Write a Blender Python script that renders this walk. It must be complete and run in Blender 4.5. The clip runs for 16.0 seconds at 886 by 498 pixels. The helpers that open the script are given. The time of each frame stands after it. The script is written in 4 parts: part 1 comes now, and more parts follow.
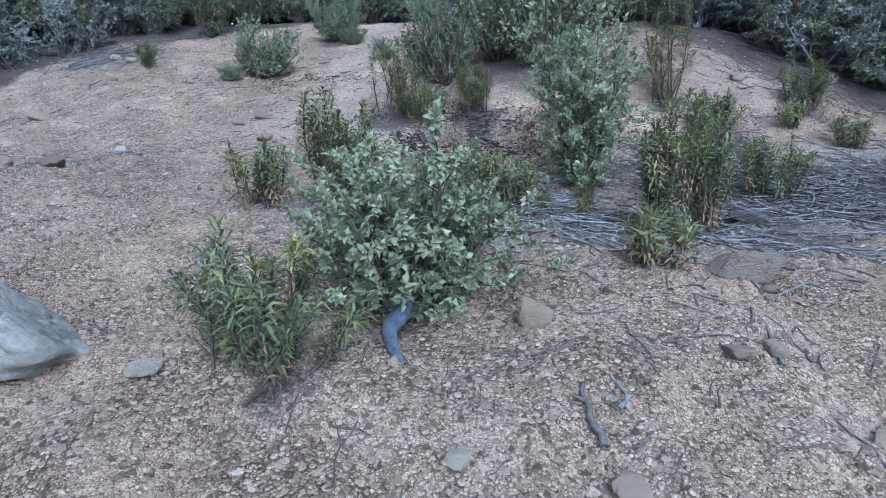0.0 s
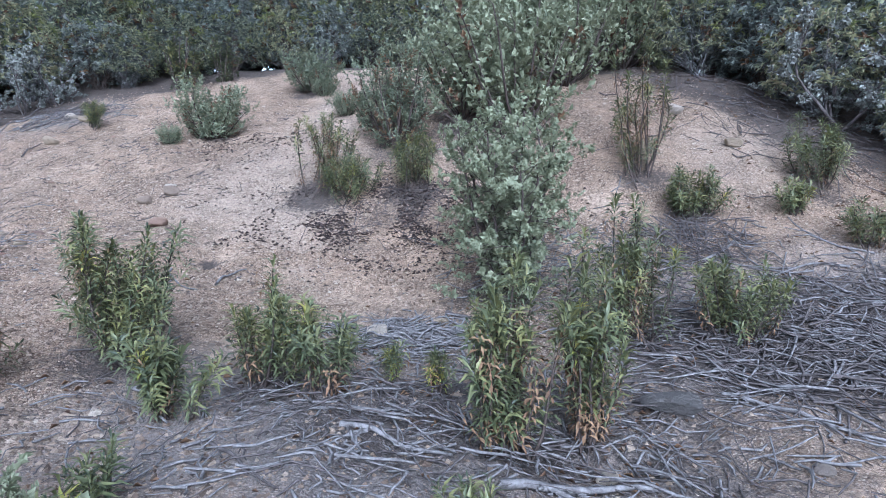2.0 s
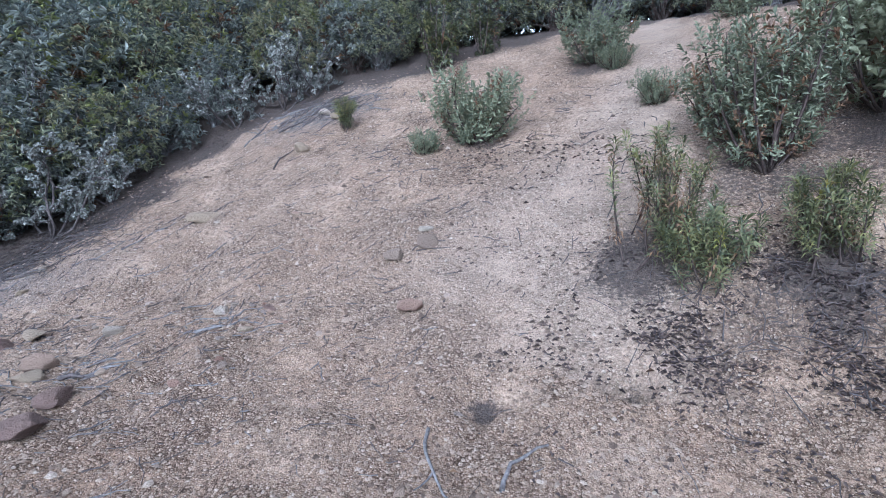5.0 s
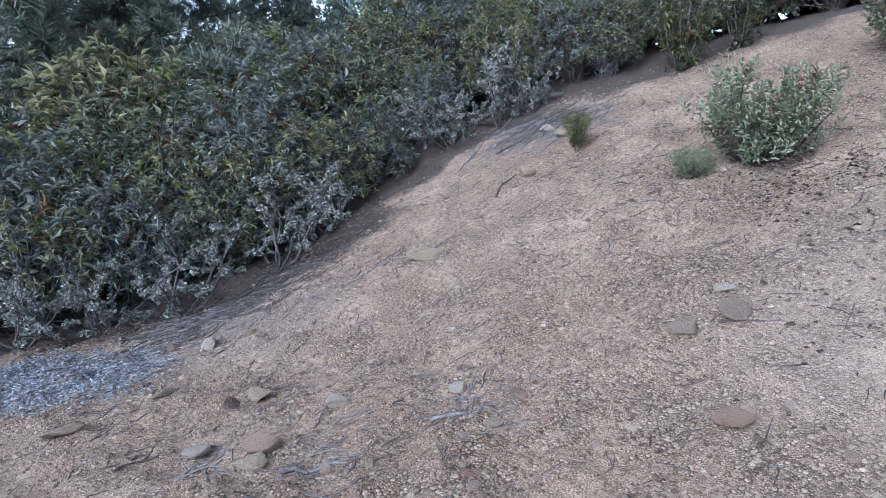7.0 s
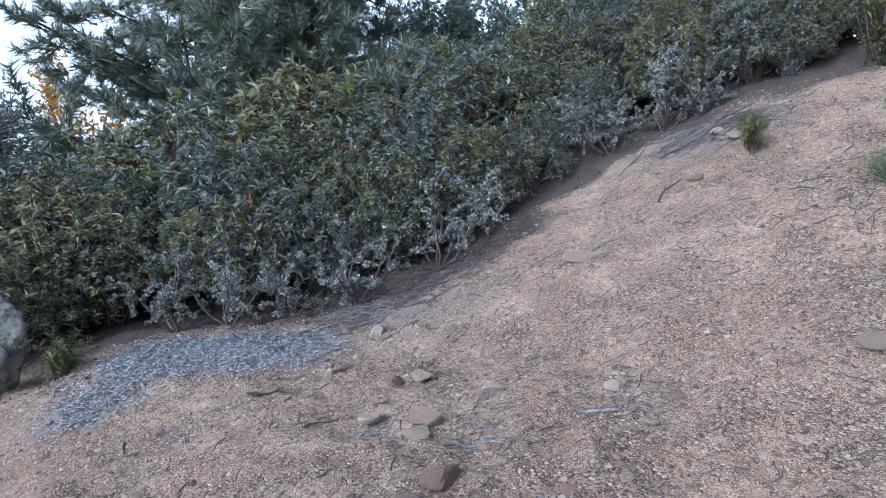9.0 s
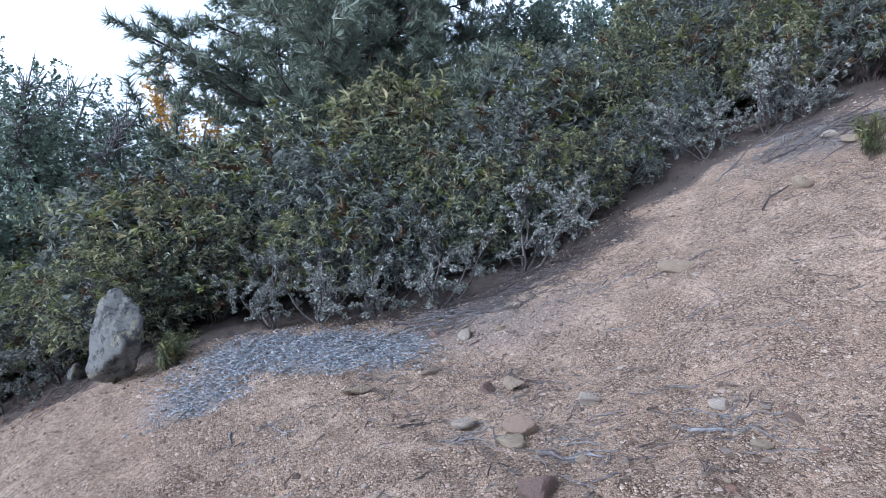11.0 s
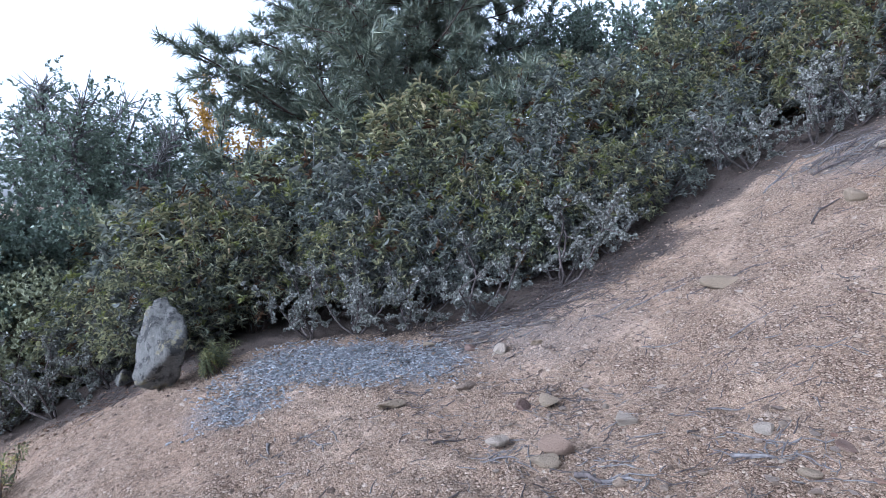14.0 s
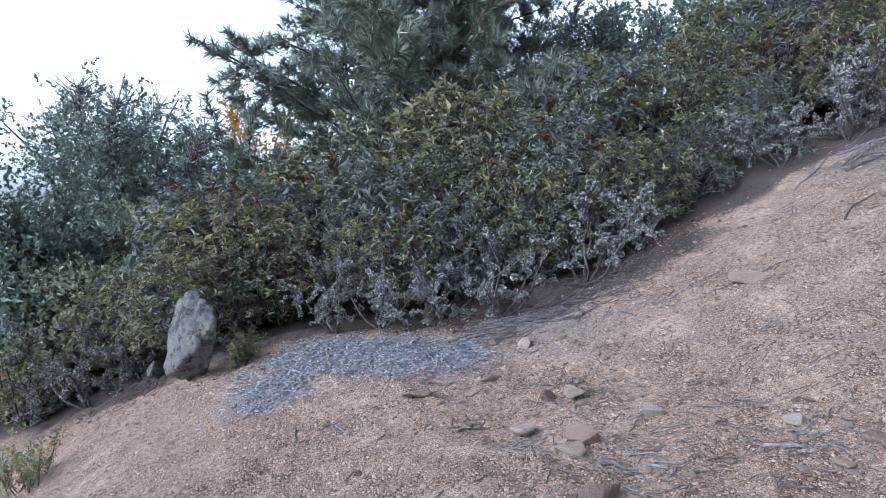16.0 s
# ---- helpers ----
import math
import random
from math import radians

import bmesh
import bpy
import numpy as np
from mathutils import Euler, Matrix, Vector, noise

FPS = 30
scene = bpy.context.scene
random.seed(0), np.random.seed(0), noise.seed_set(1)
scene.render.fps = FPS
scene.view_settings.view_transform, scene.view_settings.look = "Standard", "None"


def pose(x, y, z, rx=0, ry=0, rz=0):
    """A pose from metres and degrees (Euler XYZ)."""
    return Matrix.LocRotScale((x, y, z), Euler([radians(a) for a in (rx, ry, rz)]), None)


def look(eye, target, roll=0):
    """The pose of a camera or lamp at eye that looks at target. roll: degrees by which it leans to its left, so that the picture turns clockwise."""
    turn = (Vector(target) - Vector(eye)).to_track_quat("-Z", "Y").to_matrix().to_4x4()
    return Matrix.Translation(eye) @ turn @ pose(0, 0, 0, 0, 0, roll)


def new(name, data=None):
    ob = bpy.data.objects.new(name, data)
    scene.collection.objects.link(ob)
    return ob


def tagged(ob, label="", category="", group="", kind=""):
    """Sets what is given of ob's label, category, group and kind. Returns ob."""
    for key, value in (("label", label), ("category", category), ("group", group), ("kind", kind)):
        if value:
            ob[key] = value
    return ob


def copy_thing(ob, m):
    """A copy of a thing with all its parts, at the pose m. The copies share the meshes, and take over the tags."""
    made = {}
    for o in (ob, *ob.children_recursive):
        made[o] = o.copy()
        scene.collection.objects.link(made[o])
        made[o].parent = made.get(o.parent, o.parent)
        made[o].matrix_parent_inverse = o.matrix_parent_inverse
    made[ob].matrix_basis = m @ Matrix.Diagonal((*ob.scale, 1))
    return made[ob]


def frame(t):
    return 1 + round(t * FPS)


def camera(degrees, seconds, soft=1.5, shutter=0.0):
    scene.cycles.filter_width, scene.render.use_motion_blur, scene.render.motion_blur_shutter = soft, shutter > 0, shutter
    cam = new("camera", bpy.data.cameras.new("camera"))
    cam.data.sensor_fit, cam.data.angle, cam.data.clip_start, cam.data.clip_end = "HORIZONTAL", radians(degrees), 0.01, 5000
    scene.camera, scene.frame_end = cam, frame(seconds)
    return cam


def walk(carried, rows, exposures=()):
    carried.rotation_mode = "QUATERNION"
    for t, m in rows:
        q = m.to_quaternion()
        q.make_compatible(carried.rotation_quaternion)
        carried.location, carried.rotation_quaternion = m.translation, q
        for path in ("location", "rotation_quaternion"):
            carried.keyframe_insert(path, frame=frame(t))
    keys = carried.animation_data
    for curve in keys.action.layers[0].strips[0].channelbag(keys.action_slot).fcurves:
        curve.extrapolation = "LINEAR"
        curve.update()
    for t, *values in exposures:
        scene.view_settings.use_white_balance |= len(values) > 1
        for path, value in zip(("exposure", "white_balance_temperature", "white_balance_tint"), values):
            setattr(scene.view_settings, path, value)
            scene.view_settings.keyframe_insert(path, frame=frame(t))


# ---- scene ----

cam = camera(75.15, 16.0, soft=0.75)
# Seconds, eye, point looked at, lean.
PATH = [
    (0, (-0.000, -0.000, 1.500), (-0.000, 1.992, 1.324), -0.28),
    (0.5, (0.350, 0.244, 1.647), (0.344, 2.240, 1.511), -0.40),
    (1, (0.570, 0.638, 1.835), (0.544, 2.636, 1.730), -0.13),
    (1.5, (0.781, 0.852, 2.063), (0.743, 2.849, 1.948), 0.01),
    (2, (1.073, 1.052, 2.096), (0.907, 3.043, 2.005), -0.13),
    (2.5, (1.139, 1.432, 2.209), (0.986, 3.420, 2.059), 0.17),
    (3, (1.130, 1.723, 2.498), (0.906, 3.697, 2.272), -0.09),
    (3.5, (1.189, 2.055, 2.561), (0.860, 4.006, 2.269), -0.26),
    (4, (0.987, 2.378, 2.732), (0.506, 4.297, 2.438), -0.03),
    (4.4, (0.537, 2.640, 2.811), (-0.094, 4.514, 2.510), 0.96),
    (4.5, (0.453, 2.643, 2.867), (-0.216, 4.501, 2.551), 0.63),
    (5, (-0.049, 2.906, 2.886), (-0.969, 4.662, 2.618), 0.35),
    (5.2, (-0.220, 3.004, 2.934), (-1.175, 4.738, 2.653), 0.08),
    (7.3, (-1.029, 3.430, 3.046), (-2.544, 4.717, 2.830), -0.51),
    (7.5, (-1.043, 3.440, 3.035), (-2.615, 4.660, 2.826), -0.31),
    (8, (-1.023, 3.439, 3.045), (-2.685, 4.534, 2.845), -0.36),
    (8.5, (-0.942, 3.362, 3.023), (-2.651, 4.381, 2.820), -0.05),
    (9, (-0.886, 3.257, 2.996), (-2.623, 4.229, 2.798), -0.21),
    (9.5, (-0.938, 3.172, 3.036), (-2.706, 4.085, 2.834), -0.20),
    (10, (-0.938, 3.130, 3.014), (-2.747, 3.958, 2.805), -0.07),
    (12.3, (-0.889, 3.211, 3.032), (-2.750, 3.918, 2.847), 0.02),
    (12.5, (-0.884, 3.221, 3.014), (-2.742, 3.933, 2.815), -0.08),
    (13, (-0.964, 3.157, 3.043), (-2.834, 3.846, 2.869), 0.14),
    (13.5, (-0.962, 3.095, 3.084), (-2.853, 3.729, 2.936), -0.19),
    (14, (-0.928, 3.159, 3.062), (-2.824, 3.776, 2.903), 0.09),
    (14.5, (-0.903, 3.171, 3.041), (-2.809, 3.760, 2.897), 0.21),
    (15, (-0.909, 3.175, 3.047), (-2.819, 3.752, 2.909), 0.28),
    (15.5, (-0.920, 3.146, 3.047), (-2.834, 3.710, 2.918), -0.00),
    (16, (-0.898, 3.128, 2.979), (-2.818, 3.670, 2.833), 0.31),
]
walk(cam, [(t, look(eye, target, roll)) for t, eye, target, roll in PATH], [(0, 1.4, 4400, 4), (0.5, 1.5, 4420, 5), (1.5, 1.6, 4600, 8), (2.5, 1.7, 4800, 10), (4, 1.72, 4900, 10), (5, 1.52, 4750, 10), (7.5, 1.42, 4800, 9), (16, 1.48, 4950, 13)])

# ---- light: open shade under a bright, hazy evening sky ----
SUN_EL, SUN_AZ = radians(32), radians(168)
world = bpy.data.worlds.new("evening_sky")
scene.world = world
world.use_nodes = True
wn, wl = world.node_tree.nodes, world.node_tree.links
sky = wn.new("ShaderNodeTexSky")
sky.sky_type = "NISHITA"
sky.sun_disc = False
sky.sun_elevation, sky.sun_rotation = SUN_EL, SUN_AZ
sky.air_density, sky.dust_density, sky.ozone_density = 1.0, 3.0, 1.5
soft = wn.new("ShaderNodeHueSaturation")
soft.inputs["Saturation"].default_value = 0.14
wl.new(sky.outputs[0], soft.inputs["Color"])
wl.new(soft.outputs[0], wn["Background"].inputs["Color"])
wn["Background"].inputs["Strength"].default_value = 0.15
sun_data = bpy.data.lights.new("sun", "SUN")
sun_data.energy, sun_data.angle, sun_data.color = 0.75, radians(20), (1.0, 0.95, 0.9)
sun = new("sun", sun_data)
SUN_DIR = Vector((math.sin(SUN_AZ) * math.cos(SUN_EL), math.cos(SUN_AZ) * math.cos(SUN_EL), math.sin(SUN_EL)))
sun.matrix_world = look(SUN_DIR * 60, (0, 0, 0))

# ---- materials ----
def material(name, rough=0.8, spec=0.3):
    m = bpy.data.materials.new(name)
    m.use_nodes = True
    b = m.node_tree.nodes["Principled BSDF"]
    b.inputs["Roughness"].default_value = rough
    b.inputs["Specular IOR Level"].default_value = spec
    return m, m.node_tree.nodes, m.node_tree.links, b


def ramp(nodes, links, fac, stops):
    r = nodes.new("ShaderNodeValToRGB")
    while len(r.color_ramp.elements) < len(stops):
        r.color_ramp.elements.new(0.5)
    for e, (p, c) in zip(r.color_ramp.elements, stops):
        e.position, e.color = p, (*c, 1)
    links.new(fac, r.inputs[0])
    return r.outputs[0]


def noise_tex(nodes, links, scale, detail=4, rough=0.55, vec=None):
    n = nodes.new("ShaderNodeTexNoise")
    n.inputs["Scale"].default_value, n.inputs["Detail"].default_value, n.inputs["Roughness"].default_value = scale, detail, rough
    if vec is not None:
        links.new(vec, n.inputs["Vector"])
    return n.outputs[0]


def mix(nodes, links, fac, a, b, kind="MIX"):
    n = nodes.new("ShaderNodeMix")
    n.data_type, n.blend_type = "RGBA", kind
    for sock, v in ((n.inputs[0], fac), (n.inputs[6], a), (n.inputs[7], b)):
        if isinstance(v, bpy.types.NodeSocket):
            links.new(v, sock)
        elif isinstance(v, tuple):
            sock.default_value = (*v, 1)
        else:
            sock.default_value = v
    return n.outputs[2]


def maths(nodes, links, op, a, b=0.0, clamp=False):
    n = nodes.new("ShaderNodeMath")
    n.operation, n.use_clamp = op, clamp
    for sock, v in zip(n.inputs, (a, b)):
        if isinstance(v, bpy.types.NodeSocket):
            links.new(v, sock)
        else:
            sock.default_value = v
    return n.outputs[0]


def bump(nodes, links, bsdf, height, strength, distance):
    n = nodes.new("ShaderNodeBump")
    n.inputs["Strength"].default_value, n.inputs["Distance"].default_value = strength, distance
    links.new(height, n.inputs["Height"])
    links.new(n.outputs[0], bsdf.inputs["Normal"])


def leaf_material(name, stops, rough=0.48, through_light=0.25, patch=3.0):
    """Leaves that differ one by one, with patches of paler growth, and let some light through."""
    m, n, l, b = material(name, rough, 0.45)
    geo, obj, tex = n.new("ShaderNodeNewGeometry"), n.new("ShaderNodeObjectInfo"), n.new("ShaderNodeTexCoord")
    patchy = noise_tex(n, l, patch, 2, 0.5, geo.outputs["Position"])
    a = maths(n, l, "MULTIPLY", geo.outputs["Random Per Island"], 0.62)
    c = maths(n, l, "MULTIPLY", patchy, 0.34)
    d = maths(n, l, "MULTIPLY", obj.outputs["Random"], 0.16)
    f = maths(n, l, "ADD", maths(n, l, "ADD", a, c), d, True)
    col = ramp(n, l, f, stops)
    l.new(col, b.inputs["Base Color"])
    t = n.new("ShaderNodeBsdfTranslucent")
    l.new(col, t.inputs["Color"])
    s = n.new("ShaderNodeMixShader")
    s.inputs[0].default_value = through_light
    l.new(b.outputs[0], s.inputs[1])
    l.new(t.outputs[0], s.inputs[2])
    l.new(s.outputs[0], n["Material Output"].inputs["Surface"])
    return m


def bark_material(name, dark, light, lichen=None, amount=0.5):
    m, n, l, b = material(name, 0.9, 0.2)
    geo = n.new("ShaderNodeNewGeometry")
    col = ramp(n, l, noise_tex(n, l, 38, 5, 0.65, geo.outputs["Position"]), [(0.3, dark), (0.7, light)])
    if lichen:
        spots = ramp(n, l, noise_tex(n, l, 11, 4, 0.7, geo.outputs["Position"]), [(amount, (0, 0, 0)), (amount + 0.1, (1, 1, 1))])
        col = mix(n, l, spots, col, lichen)
    l.new(col, b.inputs["Base Color"])
    bump(n, l, b, noise_tex(n, l, 120, 4, 0.7, geo.outputs["Position"]), 0.6, 0.006)
    return m


GREEN_DARK, GREEN_MID, GREEN_PALE, GREEN_YELLOW = (0.020, 0.025, 0.015), (0.052, 0.061, 0.030), (0.108, 0.116, 0.052), (0.25, 0.235, 0.085)
M_ROCKROSE = leaf_material("rockrose_leaf", [(0.05, GREEN_DARK), (0.42, GREEN_MID), (0.72, GREEN_PALE), (0.95, GREEN_YELLOW)])
M_ROCKROSE_FAR = leaf_material("rockrose_old_leaf", [(0.14, (0.042, 0.050, 0.045)), (0.36, (0.105, 0.120, 0.092)), (0.54, (0.20, 0.217, 0.149)), (0.76, (0.38, 0.385, 0.231)), (0.97, (0.31, 0.235, 0.149))], through_light=0.35, patch=1.6)
M_ROCKROSE_OLIVE = leaf_material("rockrose_olive_leaf", [(0.12, (0.048, 0.052, 0.041)), (0.36, (0.118, 0.127, 0.084)), (0.56, (0.225, 0.232, 0.139)), (0.78, (0.40, 0.385, 0.205)), (0.97, (0.31, 0.225, 0.139))], through_light=0.35, patch=1.6)
M_ROCKROSE_GREY = leaf_material("rockrose_grey_leaf", [(0.12, (0.046, 0.054, 0.052)), (0.40, (0.118, 0.132, 0.118)), (0.62, (0.225, 0.242, 0.205)), (0.92, (0.38, 0.39, 0.318))], through_light=0.35, patch=1.6)
# darker copy of the rockrose leaf: a bush's inner shade put into the colour
M_ROCKROSE_SHADED = leaf_material("rockrose_shaded_leaf", [(0.1, (0.030, 0.034, 0.031)), (0.5, (0.060, 0.066, 0.055)), (0.9, (0.11, 0.108, 0.087))], 0.7, 0.1)
M_ROCKROSE_TIP = leaf_material("rockrose_tip_leaf", [(0.1, (0.10, 0.115, 0.045)), (0.5, (0.19, 0.205, 0.07)), (0.9, (0.30, 0.30, 0.10))], 0.6, 0.35)
M_YELLOW = leaf_material("yellowing_leaf", [(0.1, (0.16, 0.19, 0.05)), (0.6, (0.30, 0.30, 0.06)), (0.9, (0.36, 0.30, 0.08))])
M_DRY = leaf_material("withered_leaf", [(0.1, (0.05, 0.027, 0.016)), (0.5, (0.115, 0.062, 0.032)), (0.9, (0.20, 0.12, 0.06))], 0.8, 0.1)
M_OAK = leaf_material("holm_oak_leaf", [(0.05, (0.080, 0.088, 0.050)), (0.35, (0.165, 0.175, 0.100)), (0.7, (0.235, 0.243, 0.145)), (0.97, (0.36, 0.365, 0.235))], 0.65, 0.3)
M_OAK_FAR = leaf_material("oak_tree_leaf", [(0.05, (0.060, 0.080, 0.062)), (0.5, (0.125, 0.158, 0.118)), (0.95, (0.22, 0.265, 0.19))], 0.5, 0.15, 0.8)
M_HEATH = leaf_material("heath_leaf", [(0.05, (0.075, 0.084, 0.056)), (0.5, (0.145, 0.16, 0.098)), (0.95, (0.25, 0.26, 0.155))], 0.7, 0.15)
M_PINE = leaf_material("pine_needle", [(0.05, (0.060, 0.074, 0.058)), (0.5, (0.115, 0.138, 0.104)), (0.95, (0.20, 0.215, 0.145))], 0.5, 0.1, 0.7)
M_AMBER = leaf_material("autumn_leaf", [(0.1, (0.25, 0.13, 0.02)), (0.9, (0.5, 0.30, 0.06))], 0.6, 0.4)
M_LICHEN = leaf_material("grey_lichen", [(0.1, (0.07, 0.07, 0.060)), (0.5, (0.155, 0.155, 0.135)), (0.9, (0.33, 0.33, 0.29))], 0.95, 0.05)
M_ROT = leaf_material("rotting_leaf", [(0.1, (0.030, 0.021, 0.020)), (0.5, (0.065, 0.045, 0.040)), (0.9, (0.12, 0.085, 0.070))], 0.85, 0.05)
M_STEM = bark_material("brown_stem", (0.035, 0.026, 0.022), (0.095, 0.07, 0.058))
M_STEM_GREY = bark_material("grey_stem", (0.07, 0.062, 0.06), (0.20, 0.185, 0.18), (0.36, 0.37, 0.35), 0.55)
M_BARK = bark_material("pine_bark", (0.035, 0.026, 0.024), (0.12, 0.085, 0.07))
M_DEADWOOD = bark_material("weathered_deadwood", (0.060, 0.052, 0.049), (0.225, 0.205, 0.197))
M_DEADDARK = bark_material("dark_deadwood", (0.035, 0.029, 0.027), (0.13, 0.108, 0.10))


def soil_material():
    m, n, l, b = material("sandy_gravel_soil", 0.95, 0.15)
    pos = n.new("ShaderNodeNewGeometry").outputs["Position"]

    def attribute(name):
        a = n.new("ShaderNodeAttribute")
        a.attribute_name = name
        return a.outputs["Fac"]

    broad = ramp(n, l, noise_tex(n, l, 0.9, 5, 0.6, pos), [(0.3, (0.31, 0.210, 0.142)), (0.52, (0.41, 0.293, 0.205)), (0.72, (0.49, 0.368, 0.27))])
    fine = ramp(n, l, noise_tex(n, l, 26, 6, 0.75, pos), [(0.34, (0.30, 0.285, 0.28)), (0.45, (0.8, 0.79, 0.78)), (0.55, (1.1, 1.09, 1.08)), (0.68, (1.5, 1.48, 1.46))])
    col = mix(n, l, 0.85, broad, fine, "MULTIPLY")
    height = None
    patches = noise_tex(n, l, 2.6, 5, 0.62, pos)
    # crumbs of three sizes, each with its own tint; crevice shade painted into the gaps
    for scale, share in ((190, 0.25), (95, 0.40), (48, 0.72)):
        v = n.new("ShaderNodeTexVoronoi")
        v.inputs["Scale"].default_value = scale
        l.new(pos, v.inputs["Vector"])
        pick = n.new("ShaderNodeSeparateColor")
        l.new(v.outputs["Color"], pick.inputs[0])
        grain = ramp(n, l, pick.outputs[0], [(0.0, (0.15, 0.105, 0.075)), (0.35, (0.33, 0.238, 0.170)), (0.7, (0.47, 0.355, 0.262)), (1.0, (0.62, 0.505, 0.395))])
        gap = mix(n, l, 1.0, col, (0.50, 0.47, 0.45), "MULTIPLY")
        show = maths(n, l, "GREATER_THAN", maths(n, l, "ADD", pick.outputs[1], maths(n, l, "MULTIPLY", maths(n, l, "SUBTRACT", patches, 0.52), 2.2)), share)
        near = maths(n, l, "LESS_THAN", v.outputs["Distance"], 0.47)
        rim = maths(n, l, "MULTIPLY", show, maths(n, l, "SUBTRACT", 1.0, near))
        col = mix(n, l, maths(n, l, "MULTIPLY", rim, 0.85), col, gap)
        col = mix(n, l, maths(n, l, "MULTIPLY", maths(n, l, "MULTIPLY", show, near), 0.62), col, grain)
        dome = maths(n, l, "MULTIPLY", maths(n, l, "SUBTRACT", 0.55, v.outputs["Distance"], True), show)
        dome = maths(n, l, "MULTIPLY", dome, 55 / scale)
        height = dome if height is None else maths(n, l, "ADD", height, dome)
    rough = noise_tex(n, l, 45, 6, 0.7, pos)
    height = maths(n, l, "ADD", height, maths(n, l, "MULTIPLY", rough, 1.0))
    breakup = noise_tex(n, l, 34, 5, 0.8, pos)

    def zone(name, colours, width=0.25):
        f = maths(n, l, "ADD", attribute(name), maths(n, l, "SUBTRACT", breakup, 0.5))
        f = maths(n, l, "DIVIDE", maths(n, l, "SUBTRACT", f, 0.5 - width / 2), width, True)
        return f, ramp(n, l, noise_tex(n, l, 60, 4, 0.8, pos), colours)

    f, c = zone("pale", [(0.3, (0.40, 0.31, 0.24)), (0.7, (0.52, 0.42, 0.335))], 0.7)
    col = mix(n, l, maths(n, l, "MULTIPLY", f, 0.32), col, c)
    f, c = zone("grey", [(0.3, (0.10, 0.088, 0.083)), (0.7, (0.28, 0.25, 0.237))], 0.7)
    col = mix(n, l, maths(n, l, "MULTIPLY", f, 0.75), col, c)
    f, c = zone("ash", [(0.25, (0.09, 0.09, 0.094)), (0.5, (0.20, 0.203, 0.21)), (0.75, (0.36, 0.365, 0.375))], 0.6)
    col = mix(n, l, f, col, c)
    # dark tones for leaf litter, and for painted shade in the burrow and scrape
    f, c = zone("litter_and_shade", [(0.3, (0.030, 0.025, 0.023)), (0.7, (0.105, 0.084, 0.073))], 0.22)
    col = mix(n, l, maths(n, l, "MULTIPLY", f, 0.9), col, c)
    l.new(col, b.inputs["Base Color"])
    bump(n, l, b, height, 1.0, 0.035)
    return m


M_SOIL = soil_material()


def stone_material(name, stops, lichen=()):
    m, n, l, b = material(name, 0.9, 0.25)
    pos, obj, geo = n.new("ShaderNodeTexCoord").outputs["Object"], n.new("ShaderNodeObjectInfo"), n.new("ShaderNodeNewGeometry")
    pick = maths(n, l, "FRACT", maths(n, l, "ADD", obj.outputs["Random"], geo.outputs["Random Per Island"]))
    col = ramp(n, l, pick, stops)
    shade = ramp(n, l, noise_tex(n, l, 30, 6, 0.7, pos), [(0.3, (0.6, 0.6, 0.6)), (0.7, (1.2, 1.2, 1.2))])
    col = mix(n, l, 0.8, col, shade, "MULTIPLY")
    for scale, low, c in lichen:
        spots = ramp(n, l, noise_tex(n, l, scale, 5, 0.7, pos), [(low, (0, 0, 0)), (low + 0.06, (1, 1, 1))])
        col = mix(n, l, spots, col, c)
    l.new(col, b.inputs["Base Color"])
    bump(n, l, b, noise_tex(n, l, 9, 8, 0.75, pos), 0.8, 0.12)
    return m


STONE_STOPS = [(0.0, (0.24, 0.175, 0.13)), (0.3, (0.35, 0.265, 0.20)), (0.5, (0.28, 0.225, 0.185)), (0.68, (0.40, 0.31, 0.225)), (0.82, (0.29, 0.165, 0.12)), (0.92, (0.44, 0.36, 0.285))]
M_STONE = stone_material("field_stone", STONE_STOPS)
M_GRAVEL = stone_material("gravel", [(0.0, (0.10, 0.069, 0.050)), (0.35, (0.27, 0.192, 0.138)), (0.75, (0.39, 0.288, 0.209)), (0.95, (0.45, 0.345, 0.258)), (1.0, (0.54, 0.44, 0.345))])
M_BOULDER = stone_material("lichened_granite", [(0.0, (0.14, 0.134, 0.122)), (1.0, (0.17, 0.162, 0.146))], ((7, 0.50, (0.055, 0.053, 0.05)), (5, 0.56, (0.21, 0.185, 0.115)), (11, 0.60, (0.24, 0.225, 0.185))))
M_DARKSTONE = stone_material("dark_earthy_stone", [(0.0, (0.12, 0.105, 0.096)), (1.0, (0.16, 0.14, 0.125))])
M_BROWNSTONE = stone_material("brown_stone", [(0.0, (0.27, 0.21, 0.16)), (1.0, (0.32, 0.25, 0.19))], ((8, 0.60, (0.07, 0.06, 0.052)),))
M_BLOCK = stone_material("weathered_grey_rock", [(0.0, (0.34, 0.31, 0.265)), (1.0, (0.38, 0.345, 0.295))], ((7, 0.54, (0.19, 0.175, 0.145)), (12, 0.60, (0.46, 0.42, 0.36))))
M_PALESTONE = stone_material("pale_stone", [(0.0, (0.42, 0.345, 0.27)), (1.0, (0.48, 0.40, 0.32))])
M_TANSTONE = stone_material("tan_stone", [(0.0, (0.36, 0.275, 0.19)), (1.0, (0.41, 0.32, 0.225))])
M_REDSTONE = stone_material("rust_red_stone", [(0.0, (0.22, 0.145, 0.115)), (1.0, (0.26, 0.175, 0.14))])
M_CHIP = stone_material("grey_bark_chips", [(0.0, (0.12, 0.122, 0.128)), (0.45, (0.27, 0.275, 0.285)), (1.0, (0.46, 0.465, 0.475))])

